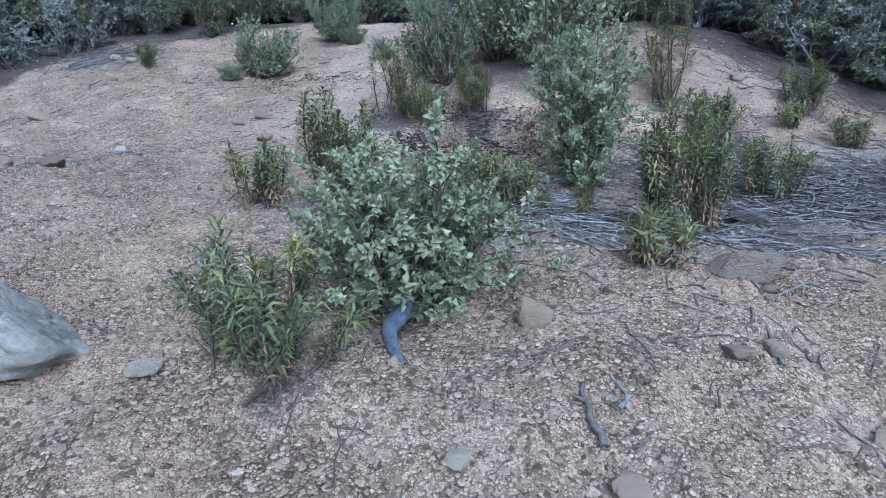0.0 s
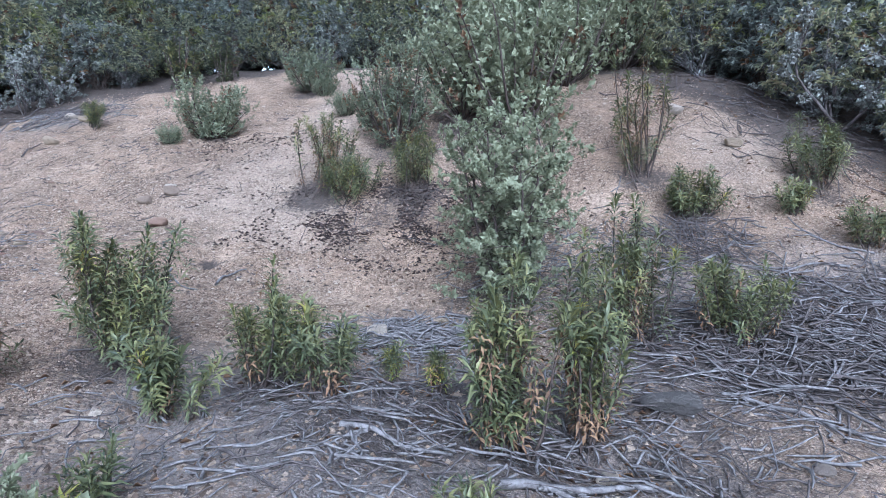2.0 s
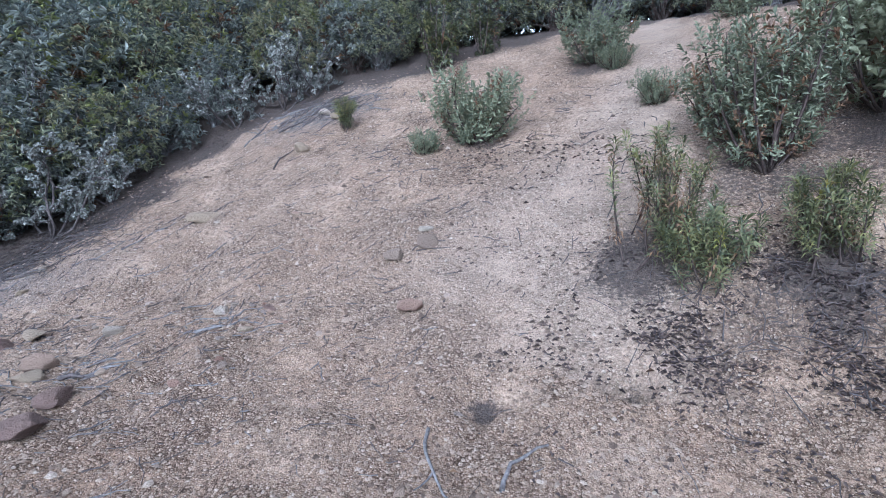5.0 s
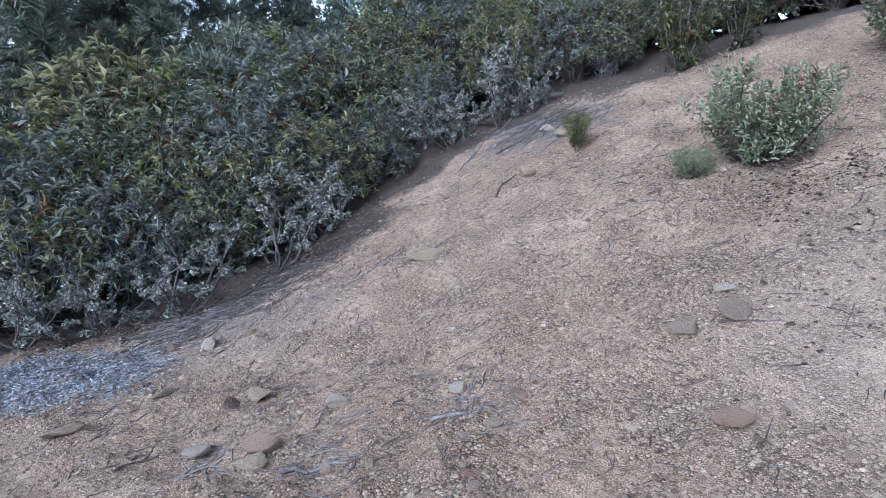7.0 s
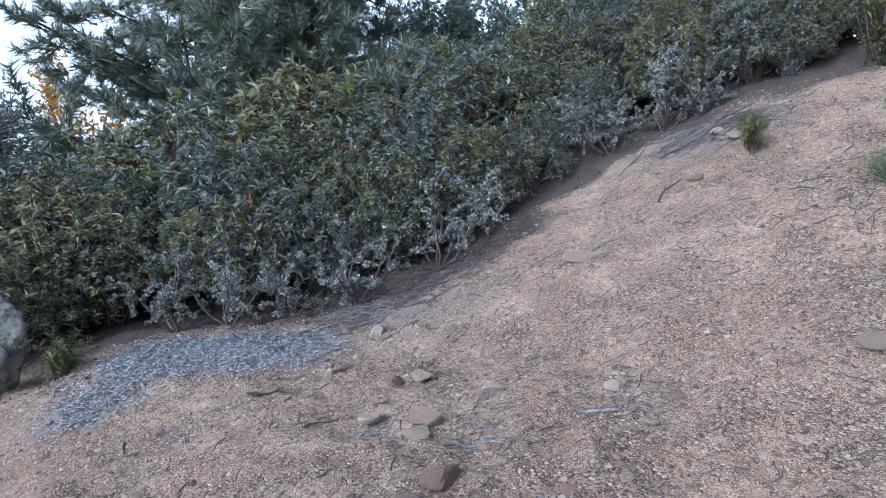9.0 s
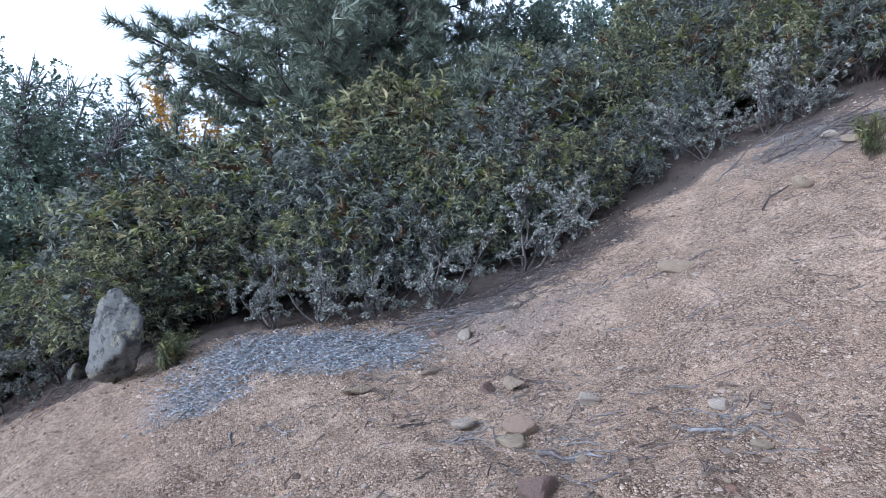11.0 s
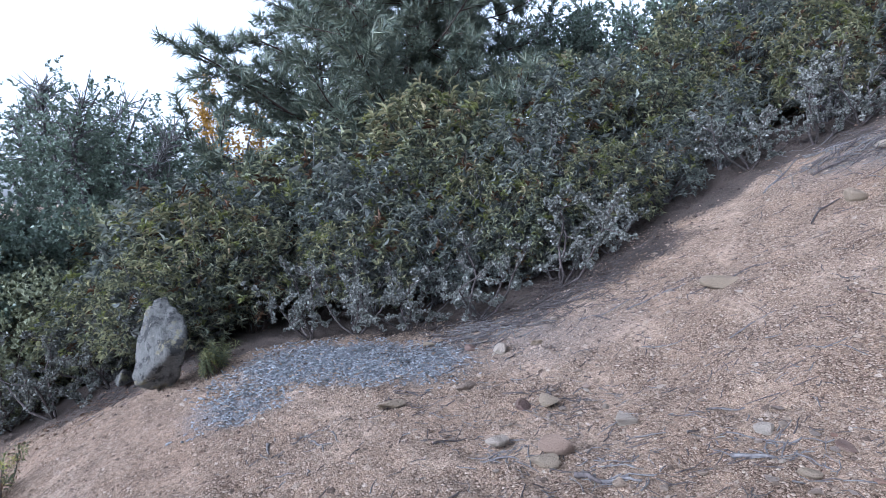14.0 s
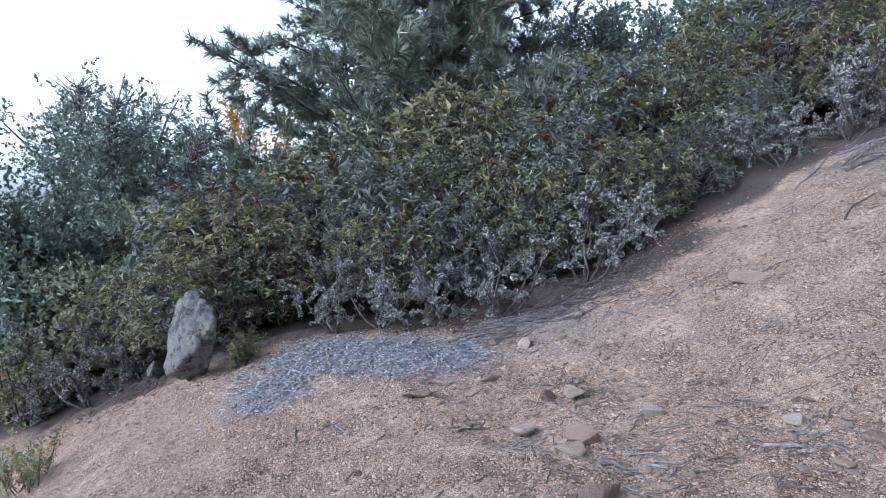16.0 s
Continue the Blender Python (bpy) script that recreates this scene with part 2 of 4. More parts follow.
# ---- ground shape ----
rng = np.random.default_rng(7)
TABLE = rng.random((256, 256))


def value_noise(x, y, cell, seed=0):
    """Smooth noise from -1 to 1 with bumps of about cell metres."""
    u, v = x / cell + seed * 17.3, y / cell + seed * 31.7
    i, j = np.floor(u).astype(int), np.floor(v).astype(int)
    a, b = u - i, v - j
    a, b = a * a * (3 - 2 * a), b * b * (3 - 2 * b)
    t = lambda p, q: TABLE[p & 255, q & 255]
    return 2 * ((t(i, j) * (1 - a) + t(i + 1, j) * a) * (1 - b) + (t(i, j + 1) * (1 - a) + t(i + 1, j + 1) * a) * b) - 1


def bend(v, w):
    return w * np.logaddexp(0, v / w)


def dune(x, y, cx, cy, r):
    return np.exp(-((x - cx) ** 2 + (y - cy) ** 2) / (2 * r * r))


# Broad mounds and dips on the slope: x, y, height, all 1.5 m wide.
MOUNDS = [(-7, 3.5, .13), (-7, 5.5, -.06), (-7, 7.5, -.22), (-7, 9.5, -.09), (-4.5, 1.5, -.07), (-4.5, 3.5, .12), (-4.5, 5.5, -.11),
          (-2, 1.5, -.08), (-2, 3.5, .14), (-2, 9.5, -.2), (.5, 1.5, .04), (.5, 3.5, -.05), (.5, 5.5, -.22), (.5, 7.5, .07),
          (.5, 9.5, -.04), (3, 3.5, -.18), (3, 7.5, .3), (3, 9.5, .13)]


def ground_z(x, y):
    x, y = np.asarray(x, float), np.asarray(y, float)
    z = -0.457 - 0.018 * np.clip(y, -40, 40) + 0.07 * np.tanh(x / 5)
    z = z + 0.577 * bend(y + 1.0, 0.5) - 0.389 * bend(y - 2.1, 0.25) + 0.375 * bend(y - 5.2, 0.4) - 0.545 * bend(y - 12.5, 1.5)
    for cx, cy, h in MOUNDS:
        z = z + h * dune(x, y, cx, cy, 1.5)
    near = 1 / (1 + ((x + 1) / 14) ** 4 + ((y - 5) / 14) ** 4)
    z = z + near * (0.035 * value_noise(x, y, 0.9, 1) + 0.022 * value_noise(x, y, 0.34, 2) + 0.018 * value_noise(x, y, 0.16, 3) + 0.017 * value_noise(x, y, 0.085, 4))
    # animal scrapes and the small burrow in the slope
    z = z - 0.55 * dune(x, y, -0.475, 5.61, 0.052) + 0.10 * dune(x, y, -0.475, 5.75, 0.085) - 0.09 * dune(x, y, -1.05, 5.26, 0.10) + 0.03 * dune(x, y, -0.47, 5.42, 0.09)
    return z


def gz(x, y):
    return float(ground_z(x, y))


def spread(lo, hi, step, far):
    """Grid lines: even from lo to hi, ever wider apart out to far."""
    mid = np.arange(lo, hi, step)
    out, s, v = [], step, 0.0
    while v < far:
        s *= 1.16
        v += s
        out.append(v)
    return np.r_[[lo - d for d in reversed(out)], mid, [mid[-1] + d for d in out]]


def from_arrays(name, verts, faces):
    me = bpy.data.meshes.new(name)
    verts, faces = np.asarray(verts, np.float32), np.asarray(faces, np.int32)
    k = faces.shape[1]
    me.vertices.add(len(verts))
    me.vertices.foreach_set("co", verts.ravel())
    me.loops.add(faces.size)
    me.loops.foreach_set("vertex_index", faces.ravel())
    me.polygons.add(len(faces))
    me.polygons.foreach_set("loop_start", np.arange(0, faces.size, k, dtype=np.int32))
    me.update(calc_edges=True)
    return me


def smooth(me):
    me.polygons.foreach_set("use_smooth", np.ones(len(me.polygons), bool))
    return me


def part(name, me, mat, parent, label="", m=None, kind=""):
    """Links a mesh as one object under a thing or a part."""
    if not me.materials:
        me.materials.append(mat)
    ob = new(name, me)
    ob.parent = parent
    if m is not None:
        ob.matrix_local = m
    return tagged(ob, label, kind=kind)


def thing(name, label, category, m, group="", kind=""):
    ob = new(name)
    ob.empty_display_size = 0.1
    ob.matrix_world = m
    return tagged(ob, label, category, group, kind)

# Where plants stand: x, y, reach of the dark litter under them.
LITTER = [(-.14, 1.9, .22), (-.44, 1.55, .15), (1.2, 3.0, .3), (1.8, 4.15, .3), (2.35, 4.15, .35), (-.6, 3.5, .35), (.17, 3.45, .25),
          (1.18, 4.95, .45), (-.5, 6.4, .4), (.35, 6.45, .4), (.1, 7.3, .6), (1.1, 7.6, .8), (2.36, 6.2, .3), (2.6, 5.7, .35),
          (-2.4, 8.05, .35), (-1.8, 10.2, .4), (3.72, 5.95, .35)]
# Edge of the scrub round the bare slope, from the south-west over the top to the east.
EDGE = [(-12.5, -2.6), (-10.2, -.5), (-8.0, 1.6), (-7.45, 2.5), (-7.7, 3.4), (-7.05, 5.0), (-6.55, 6.3), (-6.75, 7.4), (-6.7, 8.9), (-5.9, 9.8),
        (-4.9, 10.3), (-4.2, 10.9), (-3.0, 11.9), (-1.6, 12.9), (0.3, 13.2), (1.5, 11.6), (2.2, 9.9), (3.1, 8.5), (3.9, 7.4), (4.5, 6.5), (5.0, 5.6), (5.5, 4.5), (6.2, 3.0)]


def edge_distance(x, y):
    best = np.full(np.shape(x), 99.0)
    for (ax, ay), (bx, by) in zip(EDGE, EDGE[1:]):
        dx, dy = bx - ax, by - ay
        t = np.clip(((x - ax) * dx + (y - ay) * dy) / (dx * dx + dy * dy), 0, 1)
        side = np.sign((x - ax) * dy - (y - ay) * dx)
        d = np.hypot(x - ax - t * dx, y - ay - t * dy)
        best = np.where(d < np.abs(best), d * np.where(side == 0, 1, side), best)
    return best  # positive on the bare slope


def build_ground():
    xs, ys = spread(-7.8, 4.4, 0.035, 900), spread(0.7, 10.2, 0.035, 900)
    X, Y = np.meshgrid(xs, ys)
    Z = ground_z(X, Y)
    nx, ny = len(xs), len(ys)
    i = np.arange(nx * ny).reshape(ny, nx)
    me = from_arrays("ground", np.stack([X, Y, Z], -1).reshape(-1, 3), np.stack([i[:-1, :-1], i[:-1, 1:], i[1:, 1:], i[1:, :-1]], -1).reshape(-1, 4))
    smooth(me)
    x, y = X.ravel(), Y.ravel()
    wob = 0.3 * value_noise(x, y, 0.5, 5) + 0.2 * value_noise(x, y, 0.2, 6)
    ed = edge_distance(x, y)
    litter_and_shade = 0.98 - np.clip(ed / 0.55, -1, 3) * 0.5
    for cx, cy, r in LITTER:
        litter_and_shade = np.maximum(litter_and_shade, 0.60 * dune(x, y, cx, cy, r))
    litter_and_shade = np.maximum(litter_and_shade, 0.5 * dune(x, y, 0.25, 6.0, 0.6))
    litter_and_shade = np.maximum(litter_and_shade, 0.75 * dune(x, y, -6.3, 7.2, 0.55))
    litter_and_shade = np.maximum(litter_and_shade, 0.74 * np.exp(-((x - 3.0) / 1.5) ** 4 - ((y - 4.1) / .95) ** 4))
    litter_and_shade = np.maximum(litter_and_shade, 0.52 * np.exp(-((x - 1.3) / 1.3) ** 4 - ((y - 3.25) / .6) ** 4))
    litter_and_shade = np.maximum(litter_and_shade, 0.6 * dune(x, y, 0.6, 4.15, 0.28))
    # burrow and scrape: the shade inside them, put into the same dark mask
    litter_and_shade = np.maximum(litter_and_shade, 1.1 * dune(x, y, -.475, 5.63, .044) + 0.75 * dune(x, y, -1.05, 5.26, .075))
    ash = 1.15 * np.exp(-(((x + 6.05) * 0.82 + (y - 3.95) * -0.57) / 0.62) ** 4 - (((x + 6.05) * 0.57 + (y - 3.95) * 0.82) / 1.05) ** 4)
    ash = np.maximum(ash, 0.7 * dune(x, y, -5.55, 3.0, 0.3))
    grey = 0.9 * np.exp(-((x - 3.0) / 1.6) ** 4 - ((y - 4.2) / 1.1) ** 4)
    grey = np.maximum(grey, 0.85 * np.exp(-((x - .8) / 1.5) ** 4 - ((y - 3.2) / .8) ** 4))
    grey = np.maximum(grey, 0.9 * dune(x, y, 0.55, 4.1, 0.35))
    grey = np.maximum(grey, 0.7 * dune(x, y, -5.0, 9.0, 0.5) + 0.6 * dune(x, y, -5.3, 5.6, 0.5))
    pale = 0.9 * dune(x, y - 0, -1.2, 6.6, 0.7) + 0.8 * np.exp(-((x + 0.9 + 0.12 * (y - 8)) / 0.5) ** 2) * (y > 5.5) * (y < 13)
    pale = np.maximum(pale, 0.8 * dune(x, y, 3.3, 6.4, 0.45))
    for name, v in (("litter_and_shade", litter_and_shade * (1 + wob)), ("ash", ash * (1 + 1.2 * wob)), ("grey", grey * (1 + wob)), ("pale", pale * (1 + wob))):
        me.attributes.new(name, "FLOAT", "POINT").data.foreach_set("value", np.clip(v, 0, 1.2).astype(np.float32))
    me.materials.append(M_SOIL)
    return tagged(new("ground", me), "bare sandy hillside of pinkish gravelly soil", "ground", kind="structure")


build_ground()

# ---- shapes of plants ----
def unit(v):
    v = np.asarray(v, float)
    return v / np.maximum(np.linalg.norm(v, axis=-1, keepdims=True), 1e-9)


def tubes(lines, sides=5):
    """Tapered, bent branches: each line is (points, radii)."""
    V, F, base = [], [], 0
    ang = np.arange(sides) * 2 * math.pi / sides
    for pts, radii in lines:
        pts = np.asarray(pts, float)
        d = unit(np.gradient(pts, axis=0))
        ref = np.where(np.abs(d[:, 2:]) > 0.9, [[1.0, 0, 0]], [[0, 0, 1.0]])
        a = unit(np.cross(d, ref))
        b = np.cross(d, a)
        r = np.asarray(radii, float)[:, None, None]
        ring = pts[:, None] + r * (np.cos(ang)[None, :, None] * a[:, None] + np.sin(ang)[None, :, None] * b[:, None])
        n = len(pts)
        V.append(ring.reshape(-1, 3))
        i = base + np.arange(n * sides).reshape(n, sides)
        j = np.roll(i, -1, axis=1)
        F.append(np.stack([i[:-1], j[:-1], j[1:], i[1:]], -1).reshape(-1, 4))
        base += n * sides
    return np.concatenate(V), np.concatenate(F)


def leaves(pos, along, face, length, width, fold=0.25, curl=0.15):
    """Folded leaves with a midrib: four triangles each."""
    pos, along, face = np.asarray(pos, float), unit(along), np.asarray(face, float)
    side = unit(np.cross(along, face))
    up = np.cross(side, along)
    n = len(pos)
    L, W = np.broadcast_to(length, n)[:, None], np.broadcast_to(width, n)[:, None]
    mid = pos + along * L * 0.5 + up * L * curl * 0.5
    V = np.stack([pos, mid - side * W * 0.5 + up * W * fold, pos + along * L - up * L * curl * 0.6, mid + side * W * 0.5 + up * W * fold, mid], 1).reshape(-1, 3)
    o = 5 * np.arange(n)[:, None, None]
    F = (o + np.array([[0, 1, 4], [1, 2, 4], [2, 3, 4], [3, 0, 4]])[None]).reshape(-1, 3)
    return V, F


def plain_leaves(V, F):
    """The same leaves with two triangles each, folded along the midrib."""
    V = V.reshape(-1, 5, 3)[:, :4].reshape(-1, 3)
    o = 4 * np.arange(len(V) // 4)[:, None, None]
    return V, (o + np.array([[0, 1, 2], [0, 2, 3]])[None]).reshape(-1, 3)


def shoot_arrays(r, length, leaf, width, pairs, droop=0.0, open_angle=0.9):
    """One leafy shoot along +z: pairs of opposite leaves, each pair a quarter turn on."""
    pos, along, face = [], [], []
    size = []
    for k in range(pairs):
        f = (k + 0.4) / pairs
        h = length * f
        turn = k * 1.57 + r.uniform(-.35, .35)
        for s in (0, math.pi):
            a = turn + s + r.uniform(-.2, .2)
            lift = open_angle * (1.95 - 1.25 * f) + r.uniform(-.2, .2) + droop
            out = np.array([math.cos(a), math.sin(a), 0])
            d = out * math.sin(lift) + np.array([0, 0, math.cos(lift)])
            pos.append((0.003 * math.cos(a), 0.003 * math.sin(a), h))
            along.append(d)
            face.append(np.cross(np.cross(d, [0, 0, 1.0]), d) + r.normal(0, .15, 3))
            size.append(leaf * r.uniform(.7, 1.15) * (0.65 + 0.7 * math.sin(math.pi * min(1, f * .9 + .1))))
    size = np.array(size)
    return leaves(pos, along, np.array(face), size, width * size / leaf, .25, .3)


def turn_to(d, spin, at, scale=1.0):
    """A matrix that stands +z along d."""
    q = Vector((0, 0, 1)).rotation_difference(Vector(d)).to_matrix().to_4x4()
    return Matrix.Translation(at) @ q @ Matrix.Rotation(spin, 4, "Z") @ Matrix.Scale(scale, 4)


def moved(V, m):
    a = np.array(m)
    return V @ a[:3, :3].T + a[:3, 3]


class Pile:
    """Many pieces joined into one mesh."""

    def __init__(self):
        self.V, self.F, self.n = [], [], 0

    def add(self, V, F):
        self.V.append(V)
        self.F.append(F + self.n)
        self.n += len(V)

    def mesh(self, name):
        return from_arrays(name, np.concatenate(self.V), np.concatenate(self.F))


def stems_of(r, height, width, count, bendy=0.25, steps=6):
    """Stems that fan out from one foot: lists of points."""
    out = []
    for k in range(count):
        a = 2 * math.pi * (k + r.uniform(-.4, .4)) / count
        reach = width * 0.5 * math.sqrt(r.uniform(.05, 1))
        top = height * r.uniform(.62, 1.0) * (1 - 0.3 * (2 * reach / max(width, 1e-3)) ** 2)
        t = np.linspace(0, 1, steps)
        sway = r.normal(0, bendy * 0.12 * height, 2)
        rad = t ** 0.5 * reach
        x = np.cos(a) * rad + sway[0] * np.sin(t * 3) * t
        y = np.sin(a) * rad + sway[1] * np.sin(t * 3) * t
        out.append(np.stack([x, y, top * t ** 0.92 - 0.03 * (t == 0)], -1))
    return out


def at_line(p, f):
    s = f * (len(p) - 1)
    i = min(int(s), len(p) - 2)
    return p[i] + (p[i + 1] - p[i]) * (s - i), unit(p[i + 1] - p[i])


sr = np.random.default_rng(21)
SHOOT_FORMS = [shoot_arrays(sr, .15, .054, .0105, 10, open_angle=.86) for _ in range(4)]
TIP_FORMS = [shoot_arrays(sr, .10, .060, .0112, 8, open_angle=.80) for _ in range(3)]
SHOOTS = [from_arrays("shoot", *f) for f in SHOOT_FORMS]
TIPS = [from_arrays("tip", *f) for f in TIP_FORMS]
for me in SHOOTS + TIPS:
    me.materials.append(M_ROCKROSE)
YELLOW_SHOOTS = [from_arrays("shoot", *f) for f in TIP_FORMS]
DRY_SHOOTS = [from_arrays("shoot", *shoot_arrays(sr, .14, .038, .009, 7, droop=.8)) for _ in range(3)]
for me in YELLOW_SHOOTS:
    me.materials.append(M_YELLOW)
for me in DRY_SHOOTS:
    me.materials.append(M_DRY)


def rockrose(x, y, height, width, stems, seed, label, per_stem=6, yellow=0.05, dry=0.12, bare=0.07, scale=1.0, group="young rockroses on the slope"):
    """A young rockrose: upright stems, each with leafy shoots one could snap off."""
    r = np.random.default_rng(seed)
    ob = thing("rockrose_bush", label, "shrub", pose(x, y, gz(x, y)), group)
    lines = stems_of(r, height - .08, width * .8, int(stems * 1.4), .5)
    for k, p in enumerate(lines):
        # several rootstocks side by side, each stem of its own height
        foot = r.normal(0, width * .12, 2)
        p *= [.8, .8, r.uniform(.62, 1.12)]
        p[:, :2] += foot
        p[:, 2] += ground_z(x + p[0, 0], y + p[0, 1]) - gz(x, y) - .01
    branch = []
    for p in lines:
        branch.append((p, np.linspace(.0065, .0026, len(p)) * (0.7 + height * .5)))
        for k in range(per_stem):
            f = bare + (1 - bare) * (k + r.uniform(.2, .8)) / per_stem
            q, d = at_line(p, min(f, .97))
            a = r.uniform(0, 6.28)
            if k % 3:
                out, tip = d, q
            else:
                out = unit(d * 0.8 + 0.75 * np.array([math.cos(a), math.sin(a), 0.1]))
                tip = q + out * r.uniform(.04, .10)
                branch.append((np.stack([q, tip]), [.0022, .0015]))
            u = r.random()
            me = DRY_SHOOTS[r.integers(3)] if u < dry * (1.8 - f) + .02 else YELLOW_SHOOTS[r.integers(3)] if u < dry + yellow else SHOOTS[r.integers(4)]
            part("shoot", me, None, ob, m=turn_to(unit(out + [0, 0, .4]), a, tip - out * .03, scale * r.uniform(.75, 1.15)))
        q, d = at_line(p, 1.0)
        part("shoot", TIPS[r.integers(3)], None, ob, m=turn_to(d, r.uniform(0, 6), p[-1] - d * .03, scale * r.uniform(.9, 1.3)))
    V, F = tubes(branch, 4)
    part("stem", smooth(from_arrays("stem", V, F)), M_STEM, ob, "thin brown woody stems")
    return ob


def rosette_forms(r, count, leaf, width, each, spread_angle=1.0):
    """Short sprigs of rounded leaves for oaks and heath."""
    forms = []
    for _ in range(count):
        h = r.uniform(0, 1, each)
        a = r.uniform(0, 6.28, each)
        lift = spread_angle * (1.15 - .8 * h) + r.normal(0, .2, each)
        d = np.stack([np.cos(a) * np.sin(lift), np.sin(a) * np.sin(lift), np.cos(lift)], -1)
        pos = np.stack([0 * a, 0 * a, h * leaf * 3], -1)
        s = leaf * r.uniform(.65, 1.2, each)
        forms.append(leaves(pos, d, np.cross(np.cross(d, [[0, 0, 1.0]]), d) + r.normal(0, .3, (each, 3)), s, s * width / leaf))
    return forms


OAK_FORMS = rosette_forms(sr, 5, .024, .0145, 34, 1.5)
OAK_SPRIGS = [from_arrays("leafy_sprig", *f) for f in OAK_FORMS]
for me in OAK_SPRIGS:
    me.materials.append(M_OAK)


def oak_shrub(x, y, height, width, limbs, sprigs, seed, label, low=0.12):
    """A shrubby holm oak: forked limbs and many sprigs of small grey-green leaves."""
    r = np.random.default_rng(seed)
    ob = thing("holm_oak_shrub", label, "shrub", pose(x, y, gz(x, y)), "holm oak shrubs on the slope")
    lines = stems_of(r, height * .92, width * .8, limbs, .5)
    branch = [(p, np.linspace(.013, .004, len(p))) for p in lines]
    for k in range(sprigs):
        p = lines[k % limbs]
        f = low + (1 - low) * r.random() ** 0.8
        q, d = at_line(p, min(f, .99))
        a = r.uniform(0, 6.28)
        out = unit(np.array([math.cos(a), math.sin(a), r.uniform(-.55, .5) + .4 * f]) + d * .35 * f)
        tip = q + out * r.uniform(.05, .34) * min(1, width) * (1.4 - .75 * f)
        tip[2] = max(tip[2], .03)
        branch.append((np.stack([q, (q + tip) / 2 + [0, 0, .01], tip]), [.0028, .0022, .0014]))
        part("leafy_sprig", OAK_SPRIGS[r.integers(5)], None, ob, m=turn_to(unit(out + [0, 0, .35]), a, tip - out * .03, (.78 + .35 * height) * r.uniform(.75, 1.25)))
    inner = Pile()
    for k in range(int(sprigs * 1.1)):
        p = lines[k % limbs]
        q, d = at_line(p, min(r.uniform(.03, .97), .99))
        c = q + r.normal(0, .075 * min(1, width), 3)
        c[2] = max(c[2], .03)
        V, F = OAK_FORMS[r.integers(5)]
        V, F = plain_leaves(V, F)
        inner.add(moved(V, turn_to(unit(r.normal(0, 1, 3) + [0, 0, .6]), 0, c, (1.0 + .3 * height) * r.uniform(.8, 1.2))), F)
    part("inner_foliage", inner.mesh("inner_foliage"), M_OAK, ob, kind="stuff")
    part("stem", smooth(from_arrays("stem", *tubes(branch, 4))), M_STEM, ob, "forked brown stems")
    return ob


def joined_bush(name, label, group, height, width, stems, shoots, forms, mat, seed, stem_mat, low=0.15, dome=0.5, dry=0.06, scale=1.0, category="shrub", twiggy=0.0):
    """A dense bush at the origin whose many shoots are one crown."""
    r = np.random.default_rng(seed)
    ob = thing(name, label, category, pose(0, 0, 0), group)
    lines = stems_of(r, height, width, stems, .4)
    branch = [(p, np.linspace(.012, .004, len(p)) * (0.6 + .4 * height)) for p in lines]
    crown, withered = Pile(), Pile()
    for k in range(shoots):
        p = lines[r.integers(stems)]
        f = low + (1 - low) * r.random() ** dome
        q, d = at_line(p, min(f, .99))
        a = r.uniform(0, 6.28)
        out = unit(np.array([math.cos(a), math.sin(a), r.uniform(-.5, .45) + .35 * f]) + d * .5 * f)
        tip = q + out * r.uniform(.03, .34) * width * (.62 - .2 * f)
        tip[2] = max(tip[2], .02)
        if r.random() < .25 + twiggy:
            branch.append((np.stack([q, tip]), [.003, .0015]))
        if r.random() < twiggy:
            continue
        V, F = forms[r.integers(len(forms))]
        m = turn_to(unit(out * .7 + [0, 0, .7]), a, tip, scale * r.uniform(.75, 1.3))
        (withered if r.random() < dry * (1.7 - f) else crown).add(moved(V, m), F)
    part("stem", from_arrays("stem", *tubes(branch, 4)), stem_mat, ob, "crowded woody stems")
    part("crown", crown.mesh("crown"), mat, ob, kind="stuff")
    if withered.n:
        part("withered_foliage", withered.mesh("withered_foliage"), M_DRY, ob, "brown withered leaves", kind="stuff")
    return ob


def place(ob, spots):
    """Sets the thing at the first spot and copies of it at the others: x, y, turn, scale."""
    made = []
    for k, (x, y, rz, s) in enumerate(spots):
        m = pose(x, y, gz(x, y) - .02, 0, 0, rz) @ Matrix.Scale(s, 4)
        if k:
            made.append(copy_thing(first, m))
        else:
            first = ob
            made.append(ob)
    x, y, rz, s = spots[0]
    # the first is moved last, so that the copies take its unscaled shape
    ob.matrix_world = pose(x, y, gz(x, y) - .02, 0, 0, rz) @ Matrix.Scale(s, 4)
    return made


# ---- scrub round the slope ----
def star_forms(r, count, leaf, width, each):
    """Tight stars of leaves, as at the tips of rockrose twigs."""
    forms = []
    for _ in range(count):
        a, lift = r.uniform(0, 6.28, each), r.uniform(.25, 1.9, each)
        d = np.stack([np.cos(a) * np.sin(lift), np.sin(a) * np.sin(lift), np.cos(lift)], -1)
        s = leaf * r.uniform(.6, 1.2, each)
        pos = np.stack([0 * a, 0 * a, r.uniform(-.05, .02, each)], -1)
        forms.append(plain_leaves(*leaves(pos, d, np.cross(np.cross(d, [[0, 0, 1.0]]), d) + r.normal(0, .25, (each, 3)), s, s * width / leaf, .25, .3)))
    return forms


STAR_FORMS = star_forms(sr, 8, .080, .0102, 13)


